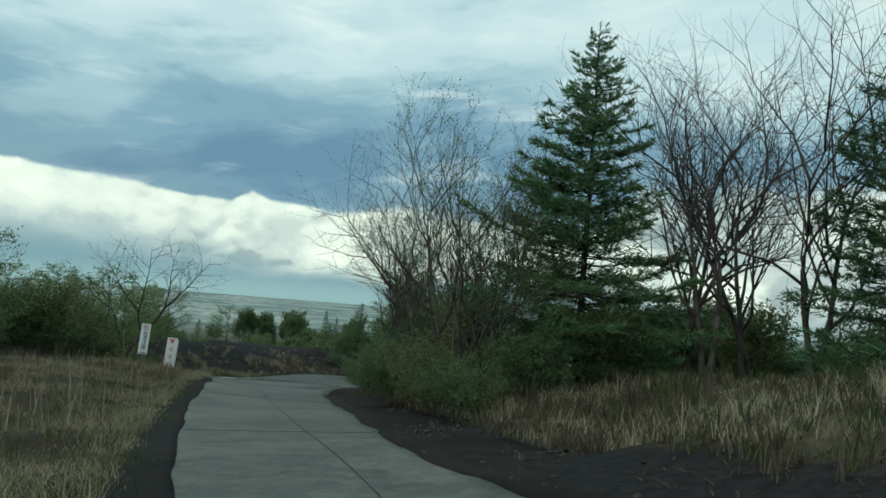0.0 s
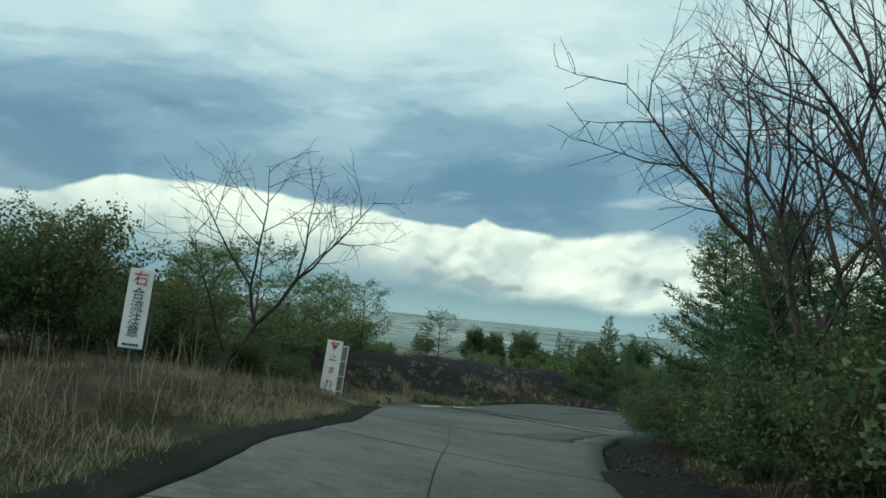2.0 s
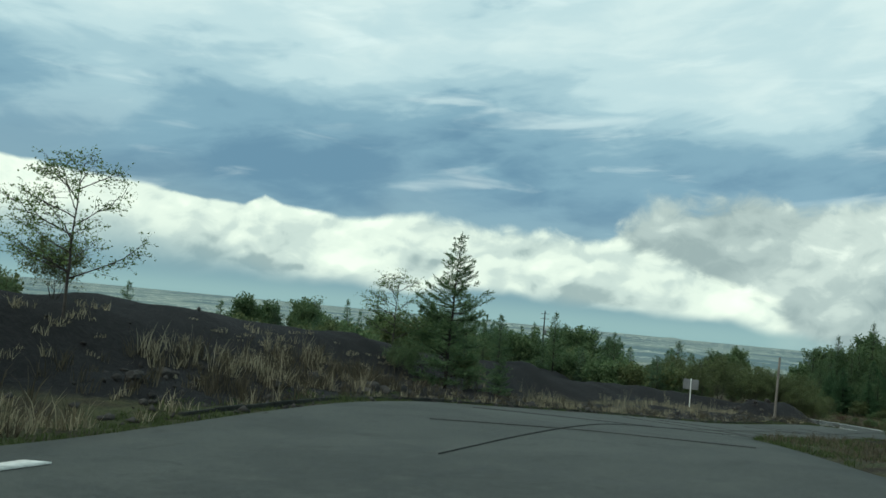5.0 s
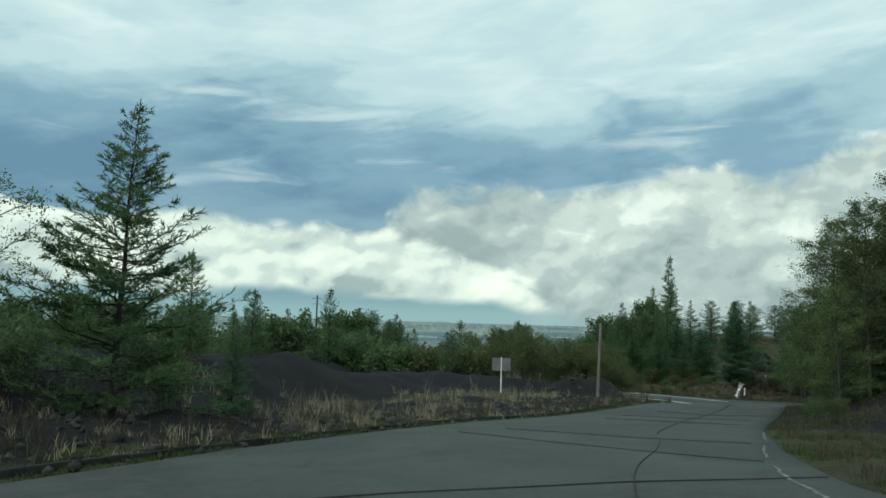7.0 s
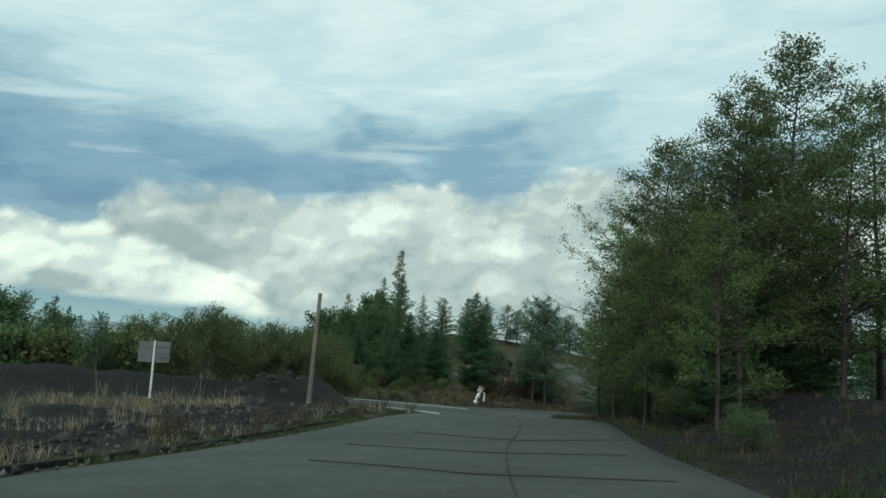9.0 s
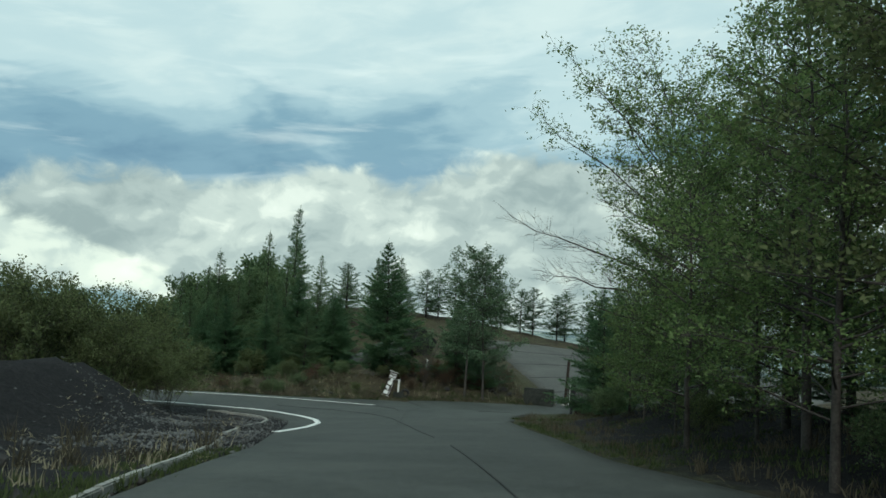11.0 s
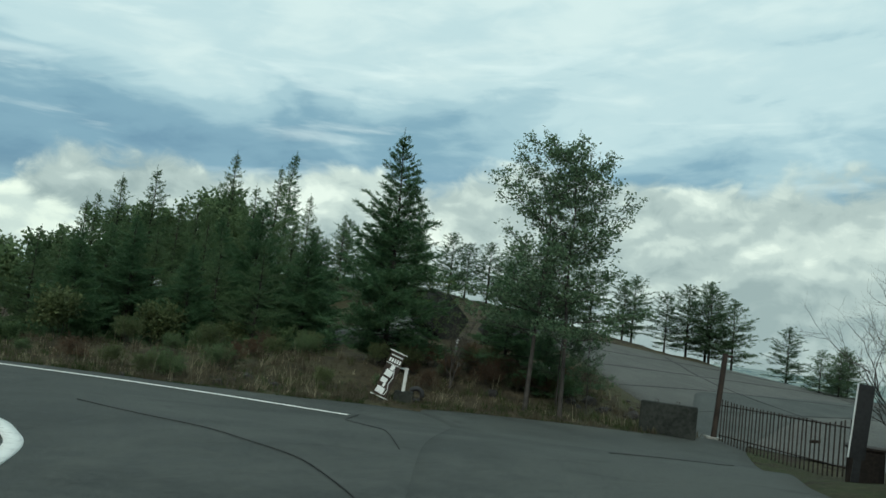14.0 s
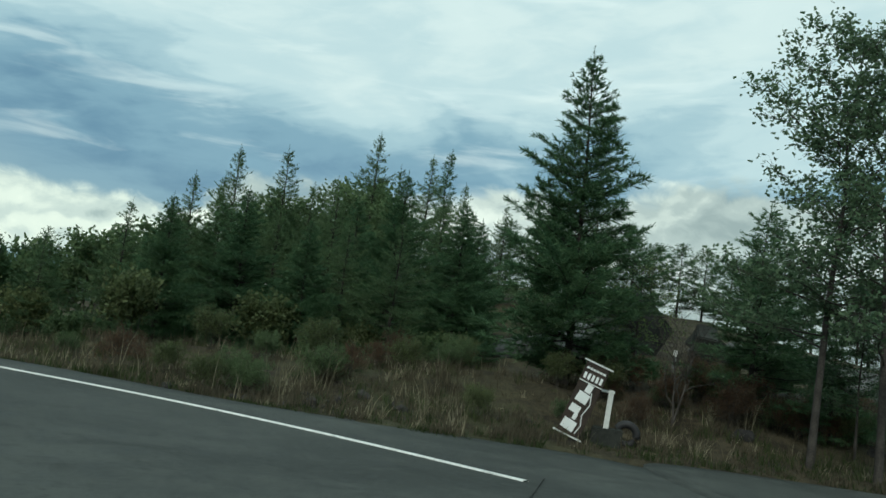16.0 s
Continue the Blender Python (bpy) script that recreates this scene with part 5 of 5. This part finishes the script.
def sign_from_behind():
    ob = thing("road_sign", facing(-19.4, 127.4, -24, 75, z=-13.05), "grey sheet metal road sign seen from behind on a white post", "sign")
    part("plate", box(bmesh.new(), 0, 0.05, 2.25, 1.45, 0.03, 1.0, 0.01), "steel", ob)
    for z in (2.0, 2.5):
        part("clamp_rail", box(bmesh.new(), 0, 0.02, z, 1.3, 0.03, 0.05, 0.005), "steel", ob)
    part_mesh("post", tube_mesh("post", [(0, 0, -0.3), (0, 0, 2.8)], [0.055, 0.05], "white_wood", 10), ob)


def roadside_pole():
    ob = thing("pole", pose(-11.5, 128.5, -13.45, 0, 1.2, 0), "weathered grey wooden pole standing on the cinder verge", "pole")
    part_mesh("shaft", tube_mesh("shaft", [(0, 0, -0.4), (0.02, 0, 3), (0.05, 0, 6.1)], [0.13, 0.115, 0.10], "pole", 12), ob)
    part("foot_block", box(bmesh.new(), -0.25, 0, 0.06, 0.5, 0.2, 0.12, 0.02), "white_wood", ob)


def utility_pole():
    ob = thing("utility_pole", pose(-45.5, 205, float(land(-45.5, 205)), 0, 0, 20), "concrete utility pole with crossarm and white lower sleeve", "utility pole")
    part_mesh("shaft", tube_mesh("shaft", [(0, 0, -0.4), (0, 0, 13.0)], [0.19, 0.11], "dark_concrete", 10), ob)
    part_mesh("sleeve", tube_mesh("sleeve", [(0, 0, 1.6), (0, 0, 5.4)], [0.24, 0.22], "white", 10), ob)
    for z in (12.4, 11.4):
        arm = part("crossarm", box(bmesh.new(), 0, 0, z, 1.8, 0.09, 0.09, 0.01), "steel", ob)
        for x in (-0.8, 0, 0.8):
            part_mesh("insulator", tube_mesh("insulator", [(x, 0, z + 0.05), (x, 0, z + 0.2), (x, 0, z + 0.26)], [0.03, 0.06, 0.02], "white", 8), arm)
    part("transformer", box(bmesh.new(), 0.35, 0, 8.6, 0.5, 0.5, 0.9, 0.06), "steel", ob)


def leaning_board():
    ob = thing("information_board", facing(14.35, 165.35, 5.5, 147.0, lean=18.0, back=-4, sink=0.06), "brown information board with a white map leaning askew in the grass", "information board")
    w, h = 0.60, 1.92
    panel = part("panel", box(bmesh.new(), 0, 0, 0.15 + h / 2, w, 0.05, h, 0.008), "rust", ob)
    for z in (0.17, 0.15 + h):
        part("rail", box(bmesh.new(), 0, -0.01, z, w + 0.16, 0.06, 0.04, 0.006), "white_wood", ob)
    part("rail", box(bmesh.new(), 0, -0.03, 0.15 + h - 0.52, w, 0.03, 0.025), "white_wood", ob)
    bars(panel, "white", 0, h - 0.02, -0.030, 6, 0.07, 0.05, 0.015)
    bars(panel, "white", 0, h - 0.22, -0.030, 5, 0.065, 0.16, 0.04)
    for x, z, sx, sz in ((0.02, 1.42, 0.16, 0.22), (-0.04, 1.16, 0.30, 0.26), (-0.10, 0.84, 0.26, 0.20), (-0.02, 0.66, 0.10, 0.16), (-0.08, 0.42, 0.34, 0.26)):
        part("map_shape", box(bmesh.new(), x, -0.028, z, sx, 0.006, sz, 0.002, Matrix.Rotation(0.12, 4, "Y")), "white", panel)
    part_mesh("map_line", tube_mesh("map_line", [(0.12, -0.03, 1.35), (0.2, -0.03, 1.05), (0.12, -0.03, 0.75), (0.2, -0.03, 0.5), (0.14, -0.03, 0.28)], [0.014] * 5, "white", 6), panel)
    blk = thing("concrete_block", facing(15.55, 165.5, 5.5, 147.0), "dark mossy concrete footing block beside the leaning board", "concrete block")
    part("body", box(bmesh.new(), 0, 0, 0.20, 0.78, 0.5, 0.58, 0.03), "dark_concrete", blk)
    post = thing("broken_post", facing(15.45, 165.45, 5.5, 147.0, lean=3), "peeling white post standing in a footing block", "post")
    part("shaft", box(bmesh.new(), 0, 0, 0.95, 0.13, 0.12, 1.0, 0.01), "white_wood", post)
    part("bracket", box(bmesh.new(), -0.08, 0, 1.4, 0.34, 0.05, 0.06, 0.01), "white_wood", post)
    tyre = thing("tyre", facing(16.15, 165.6, 5.5, 147.0), "old black tyre lying against the block", "tyre")
    a = np.linspace(0, 2 * np.pi, 25)
    part_mesh("carcass", tube_mesh("carcass", [(0.26 * math.cos(t), 0, 0.30 + 0.26 * math.sin(t)) for t in a], [0.10] * 25, "black", 8), tyre)


def marker_post(x, y, h):
    ob = thing("marker_post", facing(x, y, 5.5, 147.0, lean=2), "grey marker post with a white top in dry grass", "post")
    part("shaft", box(bmesh.new(), 0, 0, h / 2 - 0.1, 0.12, 0.10, h + 0.2, 0.012), "steel", ob)
    part("cap", box(bmesh.new(), 0, 0, h - 0.05, 0.135, 0.115, 0.22, 0.012), "white", ob)


def gate():
    a, b = np.array([27.5, 160.0]), np.array([24.2, 151.7])
    ob = thing("gate", Matrix.Identity(4), "low dark iron picket gate closed across the drive", "gate")
    n, d = 34, b - a
    me = None
    for i in range(n):
        p = a + d * (i + 0.5) / n
        z = float(max(bare_land(*p), land(*p)))
        if me is None:
            bm = box(bmesh.new(), 0, 0, 0.86, 0.04, 0.03, 1.70)
            first = part("picket", bm, "rust", ob)
            me = first.data
            q = first
        else:
            q = new("picket", me)
            q.parent = ob
        q.matrix_world = pose(p[0], p[1], z, 0, 1.2 * math.sin(i * 2.3), math.degrees(math.atan2(d[1], d[0])))
    za, zb = float(bare_land(*a)), float(max(bare_land(*b), land(*b)))
    for h in (0.24, 1.46):
        part_mesh("rail", tube_mesh("rail", [(*a, za + h), (*((a + b) / 2), (za + zb) / 2 + h), (*b, zb + h)], [0.025] * 3, "rust", 6), ob)
    part("latch", box(bmesh.new(), *(a + d * 0.78), zb + 0.75, 0.5, 0.06, 0.10, 0.01), "rust", ob)
    post = thing("gate_post", pose(27.65, 160.4, float(bare_land(27.65, 160.4)), 0, 3.5, -30), "tall dark steel gate post with a bracket on top", "post")
    part_mesh("shaft", tube_mesh("shaft", [(0, 0, -0.3), (0, 0, 3.6)], [0.12, 0.11], "rust", 10), post)
    part("bracket", box(bmesh.new(), 0.12, 0, 3.5, 0.34, 0.08, 0.10, 0.01), "rust", post)
    part("foot", box(bmesh.new(), 0, 0, 0.02, 0.7, 0.6, 0.10, 0.02), "concrete", post)
    block = thing("concrete_block", facing(25.4, 160.75, 5, 140), "dark concrete block wall beside the gate", "concrete block")
    part("body", box(bmesh.new(), 0, 0, 0.55, 2.25, 0.7, 1.5, 0.03), "dark_concrete", block)
    for x in (-0.5, 0.35):
        part_mesh("lifting_loop", tube_mesh("lifting_loop", [(x - 0.07, 0, 1.28), (x - 0.05, 0, 1.42), (x + 0.05, 0, 1.42), (x + 0.07, 0, 1.28)], [0.015] * 4, "rust", 6), block)
    panel = thing("upright_sign", facing(18.6, 147.7, 6, 138, z=-16.0, lean=4), "narrow dark upright sign panel with a pale edge beside the drive", "sign")
    part("panel", box(bmesh.new(), 0, 0, 1.42, 0.32, 0.08, 1.66, 0.015), "black", panel)
    part("edge_strip", box(bmesh.new(), -0.175, 0, 1.42, 0.03, 0.09, 1.66, 0.004), "white", panel)
    part("post", box(bmesh.new(), 0.02, 0, 0.25, 0.16, 0.10, 1.0, 0.01), "black", panel)
    stump = thing("barrier_box", facing(20.0, 148.4, 6, 138), "small dark weathered box standing in the grass by the gate", "box")
    part("body", box(bmesh.new(), 0, 0, 0.35, 0.8, 0.6, 0.9, 0.03), "rust", stump)
    part("lid", box(bmesh.new(), 0, 0, 0.83, 0.9, 0.7, 0.07, 0.02), "rust", stump)


def slabs():
    for i, (x, y, z, sx, sy, sz, rx, ry, rz) in enumerate([(25.2, 182.4, -13.3, 3.2, 1.8, 2.5, 14, 28, 30), (28.6, 181.5, -13.9, 1.4, 1.0, 2.0, 8, -30, 60), (29.8, 182.6, -13.8, 2.6, 0.6, 1.3, 20, 26, 10)]):
        ob = thing("concrete_slab", pose(x, y, z, rx, ry, rz), "tilted dark broken concrete slab on the slope", "concrete slab", "broken slabs")
        part("body", box(bmesh.new(), 0, 0, 0, sx, sy, sz, 0.06), "dark_concrete", ob)
        part("broken_edge", box(bmesh.new(), sx * 0.46, 0.05, -0.1, sx * 0.14, sy * 0.8, sz * 0.8, 0.08, Matrix.Rotation(0.2, 4, "Y")), "concrete", ob)
    lot = tagged(part_mesh("lot", sheet("lot", LOT_L, LOT_R, "lot", 0.014, 24, 70, 0.3)), "bleached cracked asphalt parking ground on a slope", "car park", kind="structure")
    for i, line in enumerate([[(30, 166), (45, 167), (62, 168)], [(32, 172), (46, 173), (66, 174)], [(34, 178.5), (50, 180), (72, 181)], [(36, 186), (52, 187), (76, 187)], [(40, 164), (44, 176), (52, 190)], [(52, 160), (55, 170), (66, 186)]]):
        band("crack", line, 0.16, "crack", 0.030, 60, lot, "", 0.5, 70 + i)


stop_board(), merge_board(), frame_board(), sign_from_behind(), roadside_pole(), utility_pole(), leaning_board()
marker_post(20.6, 171.0, 1.3), marker_post(24.6, 168.5, 0.9)
gate(), slabs()


# ---- rocks ----
def rock_mesh(seed, mat, flat=0.7):
    r = np.random.RandomState(seed)
    bm = bmesh.new()
    bmesh.ops.create_icosphere(bm, subdivisions=2, radius=0.5)
    off = Vector(r.rand(3) * 40)
    for v in bm.verts:
        k = 1 + 0.55 * noise.noise(v.co * 2.0 + off) + 0.25 * noise.noise(v.co * 5.0 + off)
        v.co = Vector((v.co.x * k, v.co.y * k * 0.8, v.co.z * k * flat))
    me = bpy.data.meshes.new("lava_rock")
    bm.to_mesh(me)
    bm.free()
    me.materials.append(MAT[mat])
    return me


def rocks():
    kinds = [rock_mesh(s, "rock") for s in range(4)]
    pale = [rock_mesh(s + 9, "grey_rock", 0.5) for s in range(2)]
    r = np.random.RandomState(77)
    runs = [([(-32.6, 60), (-32.6, 72), (-31.4, 82), (-28.6, 90)], 1.3, 42, 0.2, 0.7), ([(-27.5, 92), (-23, 104), (-17, 114), (-11, 124)], 2.4, 60, 0.15, 0.6),
            ([(-5.5, 130), (-3.5, 138), (-2.5, 146)], 1.2, 14, 0.12, 0.3), ([(-27.4, 43.8), (-30.6, 47.6)], 0.5, 8, 0.3, 0.7), ([(22, 165.5), (26, 164.4), (28, 166)], 1.2, 16, 0.25, 0.8),
            ([(5, 168), (10, 165.6), (14, 166)], 1.2, 24, 0.15, 0.45), ([(-14.8, 131), (-11.5, 134.5)], 1.6, 20, 0.2, 0.7)]
    for line, spread, n, lo, hi in runs:
        q = resample(line, n)
        for x, y in q + r.randn(n, 2) * spread:
            s = lo + (hi - lo) * r.rand() ** 2
            ob = new("lava_rock", kinds[r.randint(4)])
            ob.matrix_world = pose(x, y, float(land(x, y)) + s * 0.08, 20 * r.randn(), 20 * r.randn(), 360 * r.rand()) @ Matrix.Diagonal((s, s, s, 1))
            tagged(ob, "rough dark lava rock lying on cinder ground", "rock", "lava rocks")
    for x, y, s in ((23.6, 184.5, 6.0), (20.5, 183.5, 4.2), (31.5, 184, 3.2)):
        ob = new("boulder", pale[int(s) % 2])
        ob.matrix_world = pose(x, y, float(land(x, y)) + 0.3, 5, 8, 40 * s) @ Matrix.Diagonal((s, s, s * 0.8, 1))
        tagged(ob, "pale grey lava boulder half buried in the slope", "boulder")


rocks()


# ---- grass ----
def grass(name, line, near, far, side, density, mat, h, label, seed, lean=0.5, tuft=12, thin=0.010, gaps=0.35):
    """Tufts along one side of a line of points; side is +1 left of travel, -1 right."""
    r = np.random.RandomState(seed)
    q = resample(line, 160)
    d = unit(np.gradient(q, axis=0))
    left = np.stack([-d[:, 1], d[:, 0]], -1)
    length = np.hypot(*np.diff(q, axis=0).T).sum()
    n = int(length * (far - near) * density)
    i = r.randint(0, len(q), n)
    o = near + (far - near) * r.rand(n) ** 1.25
    c = q[i] + left[i] * (side * o)[:, None] + d[i] * (r.rand(n, 1) - 0.5) * length / 80
    x, y = c.T
    keep = ~(inside(ROAD_SIDE, x, y) | inside(ROAD_MAIN, x, y)) & (lumps(x, y, 5.0, seed) > gaps - 1.0)
    c = c[keep]
    z = land(c[:, 0], c[:, 1])
    hh = h * (0.45 + 0.9 * r.rand(len(c)) ** 1.5) * (0.8 + 0.4 * lumps(c[:, 0], c[:, 1], 7, seed + 1))
    hh = np.maximum(hh, 0.10)
    root = np.repeat(np.c_[c, z - 0.03], tuft, 0)
    m = len(root)
    root[:, :2] += r.randn(m, 2) * 0.09
    up = np.c_[r.randn(m, 2) * lean * 0.55, np.ones(m)]
    ln = np.repeat(hh, tuft)[:, None] * (0.55 + 0.6 * r.rand(m, 1))
    a = unit(up) * ln * 0.6
    b = unit(up * np.array([1.9, 1.9, 0.75])) * ln * 0.45
    s = unit(np.c_[r.randn(m, 2), np.zeros(m)]) * thin
    v = np.stack([root - s, root + s, root + a + s * 0.8, root + a - s * 0.8, root + a + b], 1).reshape(-1, 3)
    k = np.arange(m)[:, None] * 5
    f = np.concatenate([k + np.array([[0, 1, 2]]), k + np.array([[0, 2, 3]]), k + np.array([[3, 2, 4]])])
    me = mesh_of(name, v, f, mat)
    return tagged(part_mesh(name, me), label, "grass", kind="stuff")


STRAW = "tall dry straw-coloured grass along the verge"
grass("dry_grass", SIDE_L[1:], 0.35, 9.0, 1, 19.0, "straw", 0.30, STRAW, 101, gaps=0.7, tuft=12, thin=0.0045, lean=0.8)
grass("dry_grass", SIDE_L[1:], 0.9, 7.0, 1, 7.0, "russet", 0.42, "russet dead grass and weed stalks", 102, tuft=12, thin=0.0045, lean=0.8, gaps=0.6)
grass("green_grass", SIDE_L[1:], 0.12, 2.4, 1, 18.0, "green_grass", 0.17, "short fresh green grass at the road edge", 103, gaps=0.7, thin=0.006, lean=0.8)
grass("dry_grass", SIDE_R[1:], 1.9, 9.0, -1, 6.0, "straw", 0.38, STRAW, 104, gaps=0.7, tuft=14, thin=0.006)
grass("dry_grass", SIDE_R[1:], 1.6, 8.0, -1, 4.0, "russet", 0.50, "russet dead grass and weed stalks", 105)
grass("green_grass", SIDE_R[1:], 2.6, 9.0, -1, 3.0, "green_grass", 0.35, "fresh green grass under the trees", 106, gaps=0.6)
grass("dry_grass", [(-27.4, 43.3), (-31, 44.5), (-36, 44.5)], 0.4, 6.0, -1, 8.0, "straw", 0.42, STRAW, 107, gaps=0.4)
LEFT2 = MAIN_L[3:14]
grass("dry_grass", LEFT2, 0.6, 3.2, 1, 1.6, "straw", 0.45, "clumps of dry grass on black cinder", 108, gaps=0.75)
grass("dry_grass", LEFT2, 0.7, 5.0, 1, 2.0, "russet", 0.75, "russet dead grass on black cinder", 109, gaps=0.8)
grass("green_grass", LEFT2, 0.15, 1.6, 1, 20.0, "green_grass", 0.16, "green moss and short grass along the kerb", 110, gaps=0.5)
grass("dry_grass", [(-31, 92), (-24, 108), (-18, 120), (-13, 128)], -1.5, 7.0, 1, 1.3, "straw", 0.70, "tall dry grass on the cinder verge", 111, gaps=1.0)
grass("green_grass", MAIN_R[5:18], 0.2, 5.0, -1, 9.0, "green_grass", 0.18, "grass under the roadside trees", 112, gaps=0.85)
grass("dry_grass", MAIN_R[5:18], 0.5, 7.0, -1, 2.2, "russet", 0.36, "russet dead grass under the trees", 113)
FAR_L = FAR_EDGE[3:11]
grass("dry_grass", FAR_L, 0.4, 15.0, -1, 4.6, "russet", 0.46, "russet dead grass on the bank beyond the bend", 114, gaps=0.15)
grass("dry_grass", FAR_L, 0.6, 15.0, -1, 1.6, "straw", 0.46, STRAW, 115, gaps=0.9)
grass("green_grass", FAR_L, 0.2, 3.0, -1, 8.0, "green_grass", 0.25, "short green grass at the road edge", 116, gaps=0.45)
grass("dry_grass", [(-36, 46), (-37, 60), (-36, 76), (-33, 92)], -1.5, 1.5, 1, 2.0, "straw", 0.35, "thin dry grass on the crest of the cinder bank", 117, gaps=0.9)
grass("weed_stalks", SIDE_L[1:], 1.2, 8.0, 1, 1.3, "straw", 0.95, "scattered tall dry weed stalks", 118, gaps=0.3, lean=0.3, tuft=3, thin=0.007)
grass("weed_stalks", SIDE_R[1:], 2.2, 8.0, -1, 0.5, "straw", 0.95, "scattered tall dry weed stalks", 119, gaps=0.3, lean=0.3, tuft=3, thin=0.007)
grass("weed_stalks", FAR_L, 1.0, 13.0, -1, 0.6, "straw", 1.2, "scattered tall dry weed stalks", 120, gaps=0.3, lean=0.25, tuft=4, thin=0.008)
grass("green_grass", SIDE_R[1:], 1.8, 5.0, -1, 5.0, "green_grass", 0.22, "short fresh green grass at the road edge", 121, gaps=0.8)
grass("green_grass", FAR_L, 1.5, 12.0, -1, 3.0, "green_grass", 0.40, "fresh green grass among dead stems", 122, gaps=0.8)

LITTER = "pale broken stalks lying on black cinder"
grass("stalk_litter", [(-31, 92), (-24, 104), (-18, 113), (-11, 125)], -3.5, 5.0, 1, 1.8, "straw", 0.30, LITTER, 123, gaps=0.6, lean=4.0, tuft=5, thin=0.012)
grass("stalk_litter", [(-9, 124), (-6.5, 132), (-4.5, 140), (-3, 147)], -2.0, 3.5, 1, 5.0, "straw", 0.24, LITTER, 124, gaps=0.5, lean=4.0, tuft=5, thin=0.012)
grass("stalk_litter", SIDE_R[1:], 0.9, 4.0, -1, 5.0, "russet", 0.24, "fallen twigs and dead leaves on the slope", 125, gaps=0.2, lean=4.0, tuft=6, thin=0.012)
grass("stalk_litter", MAIN_R[5:18], 0.4, 6.0, -1, 2.5, "russet", 0.24, "fallen twigs and dead leaves under the trees", 126, gaps=0.4, lean=4.0, tuft=6, thin=0.012)
grass("weed_stalks", [(-31, 92), (-24, 108), (-18, 120), (-13, 128)], -1.5, 7.0, 1, 0.5, "straw", 1.2, "scattered tall dry weed stalks", 127, gaps=0.5, lean=0.25, tuft=4, thin=0.008)
grass("dry_grass", [(-28.2, 42.6), (-31, 41.6), (-38, 40.6)], -0.6, 4.0, 1, 6.0, "straw", 0.75, STRAW, 128, gaps=0.2)


def gravel(line, spread, n, lo, hi, mat, label, seed):
    """Loose small stones as one scatter."""
    r = np.random.RandomState(seed)
    c = resample(line, n) + r.randn(n, 2) * spread
    s = lo + (hi - lo) * r.rand(n) ** 2.5
    keep = ~(inside(ROAD_SIDE, c[:, 0], c[:, 1]) | inside(ROAD_MAIN, c[:, 0], c[:, 1]))
    c, s = c[keep], s[keep]
    n = len(c)
    base = np.array([(1, 0, 0), (0, 1, 0), (-1, 0, 0), (0, -1, 0), (0, 0, 0.8), (0, 0, -0.8)], float)
    v = base[None] * (s[:, None, None] * (0.5 + 0.8 * r.rand(n, 6, 1))) + r.randn(n, 6, 3) * (s * 0.18)[:, None, None]
    v += np.c_[c, land(c[:, 0], c[:, 1]) + s * 0.3][:, None]
    f = np.array([(0, 1, 4), (1, 2, 4), (2, 3, 4), (3, 0, 4), (1, 0, 5), (2, 1, 5), (3, 2, 5), (0, 3, 5)])
    me = mesh_of("gravel", v.reshape(-1, 3), (np.arange(n)[:, None, None] * 6 + f[None]).reshape(-1, 3), mat)
    tagged(part_mesh("gravel", me), label, "gravel", kind="stuff")


ISLE = [(-7.4, 127), (-5.2, 135), (-3.6, 141), (-2.2, 147), (-4, 151)]
gravel(ISLE, 1.5, 8000, 0.02, 0.07, "grey_rock", "loose grey gravel on the cinder island", 5)
gravel([(-32.5, 60), (-31.6, 75), (-29, 88), (-25, 99), (-19.5, 109), (-12, 120)], 2.2, 2600, 0.03, 0.14, "rock", "loose dark cinder stones along the verge", 6)
gravel([(-26, 97), (-19.5, 109), (-12, 121)], 2.5, 700, 0.03, 0.10, "grey_rock", "pale stones scattered on black cinder", 7)
gravel([(-0.6, 6.9), (-3.0, 10.4), (-5.6, 16.3), (-9.0, 23.0), (-12.2, 29.8), (-14.4, 35.5)], 0.8, 1500, 0.02, 0.06, "rock", "loose cinder stones on the road shoulder", 8)
grass("dry_grass", [(-27.3, 43), (-29.0, 46.6), (-30.6, 51), (-31.2, 58)], 0.3, 6.0, 1, 7.0, "straw", 0.55, STRAW, 129, gaps=0.4)
grass("dry_grass", [(-27.3, 43), (-29.0, 46.6), (-30.6, 51), (-31.2, 58)], 0.5, 7.0, 1, 3.0, "russet", 0.65, "russet dead grass and weed stalks", 130)
grass("dry_grass", [(-33.2, 64), (-33.4, 70), (-33.0, 76)], -0.8, 2.4, 1, 6.0, "russet", 0.85, "tall russet dead grass on the low cinder bank", 131, gaps=0.5, tuft=14)
grass("dry_grass", [(-33.2, 64), (-33.4, 70), (-33.0, 76)], -0.8, 2.4, 1, 2.5, "straw", 0.75, STRAW, 132, gaps=0.7)
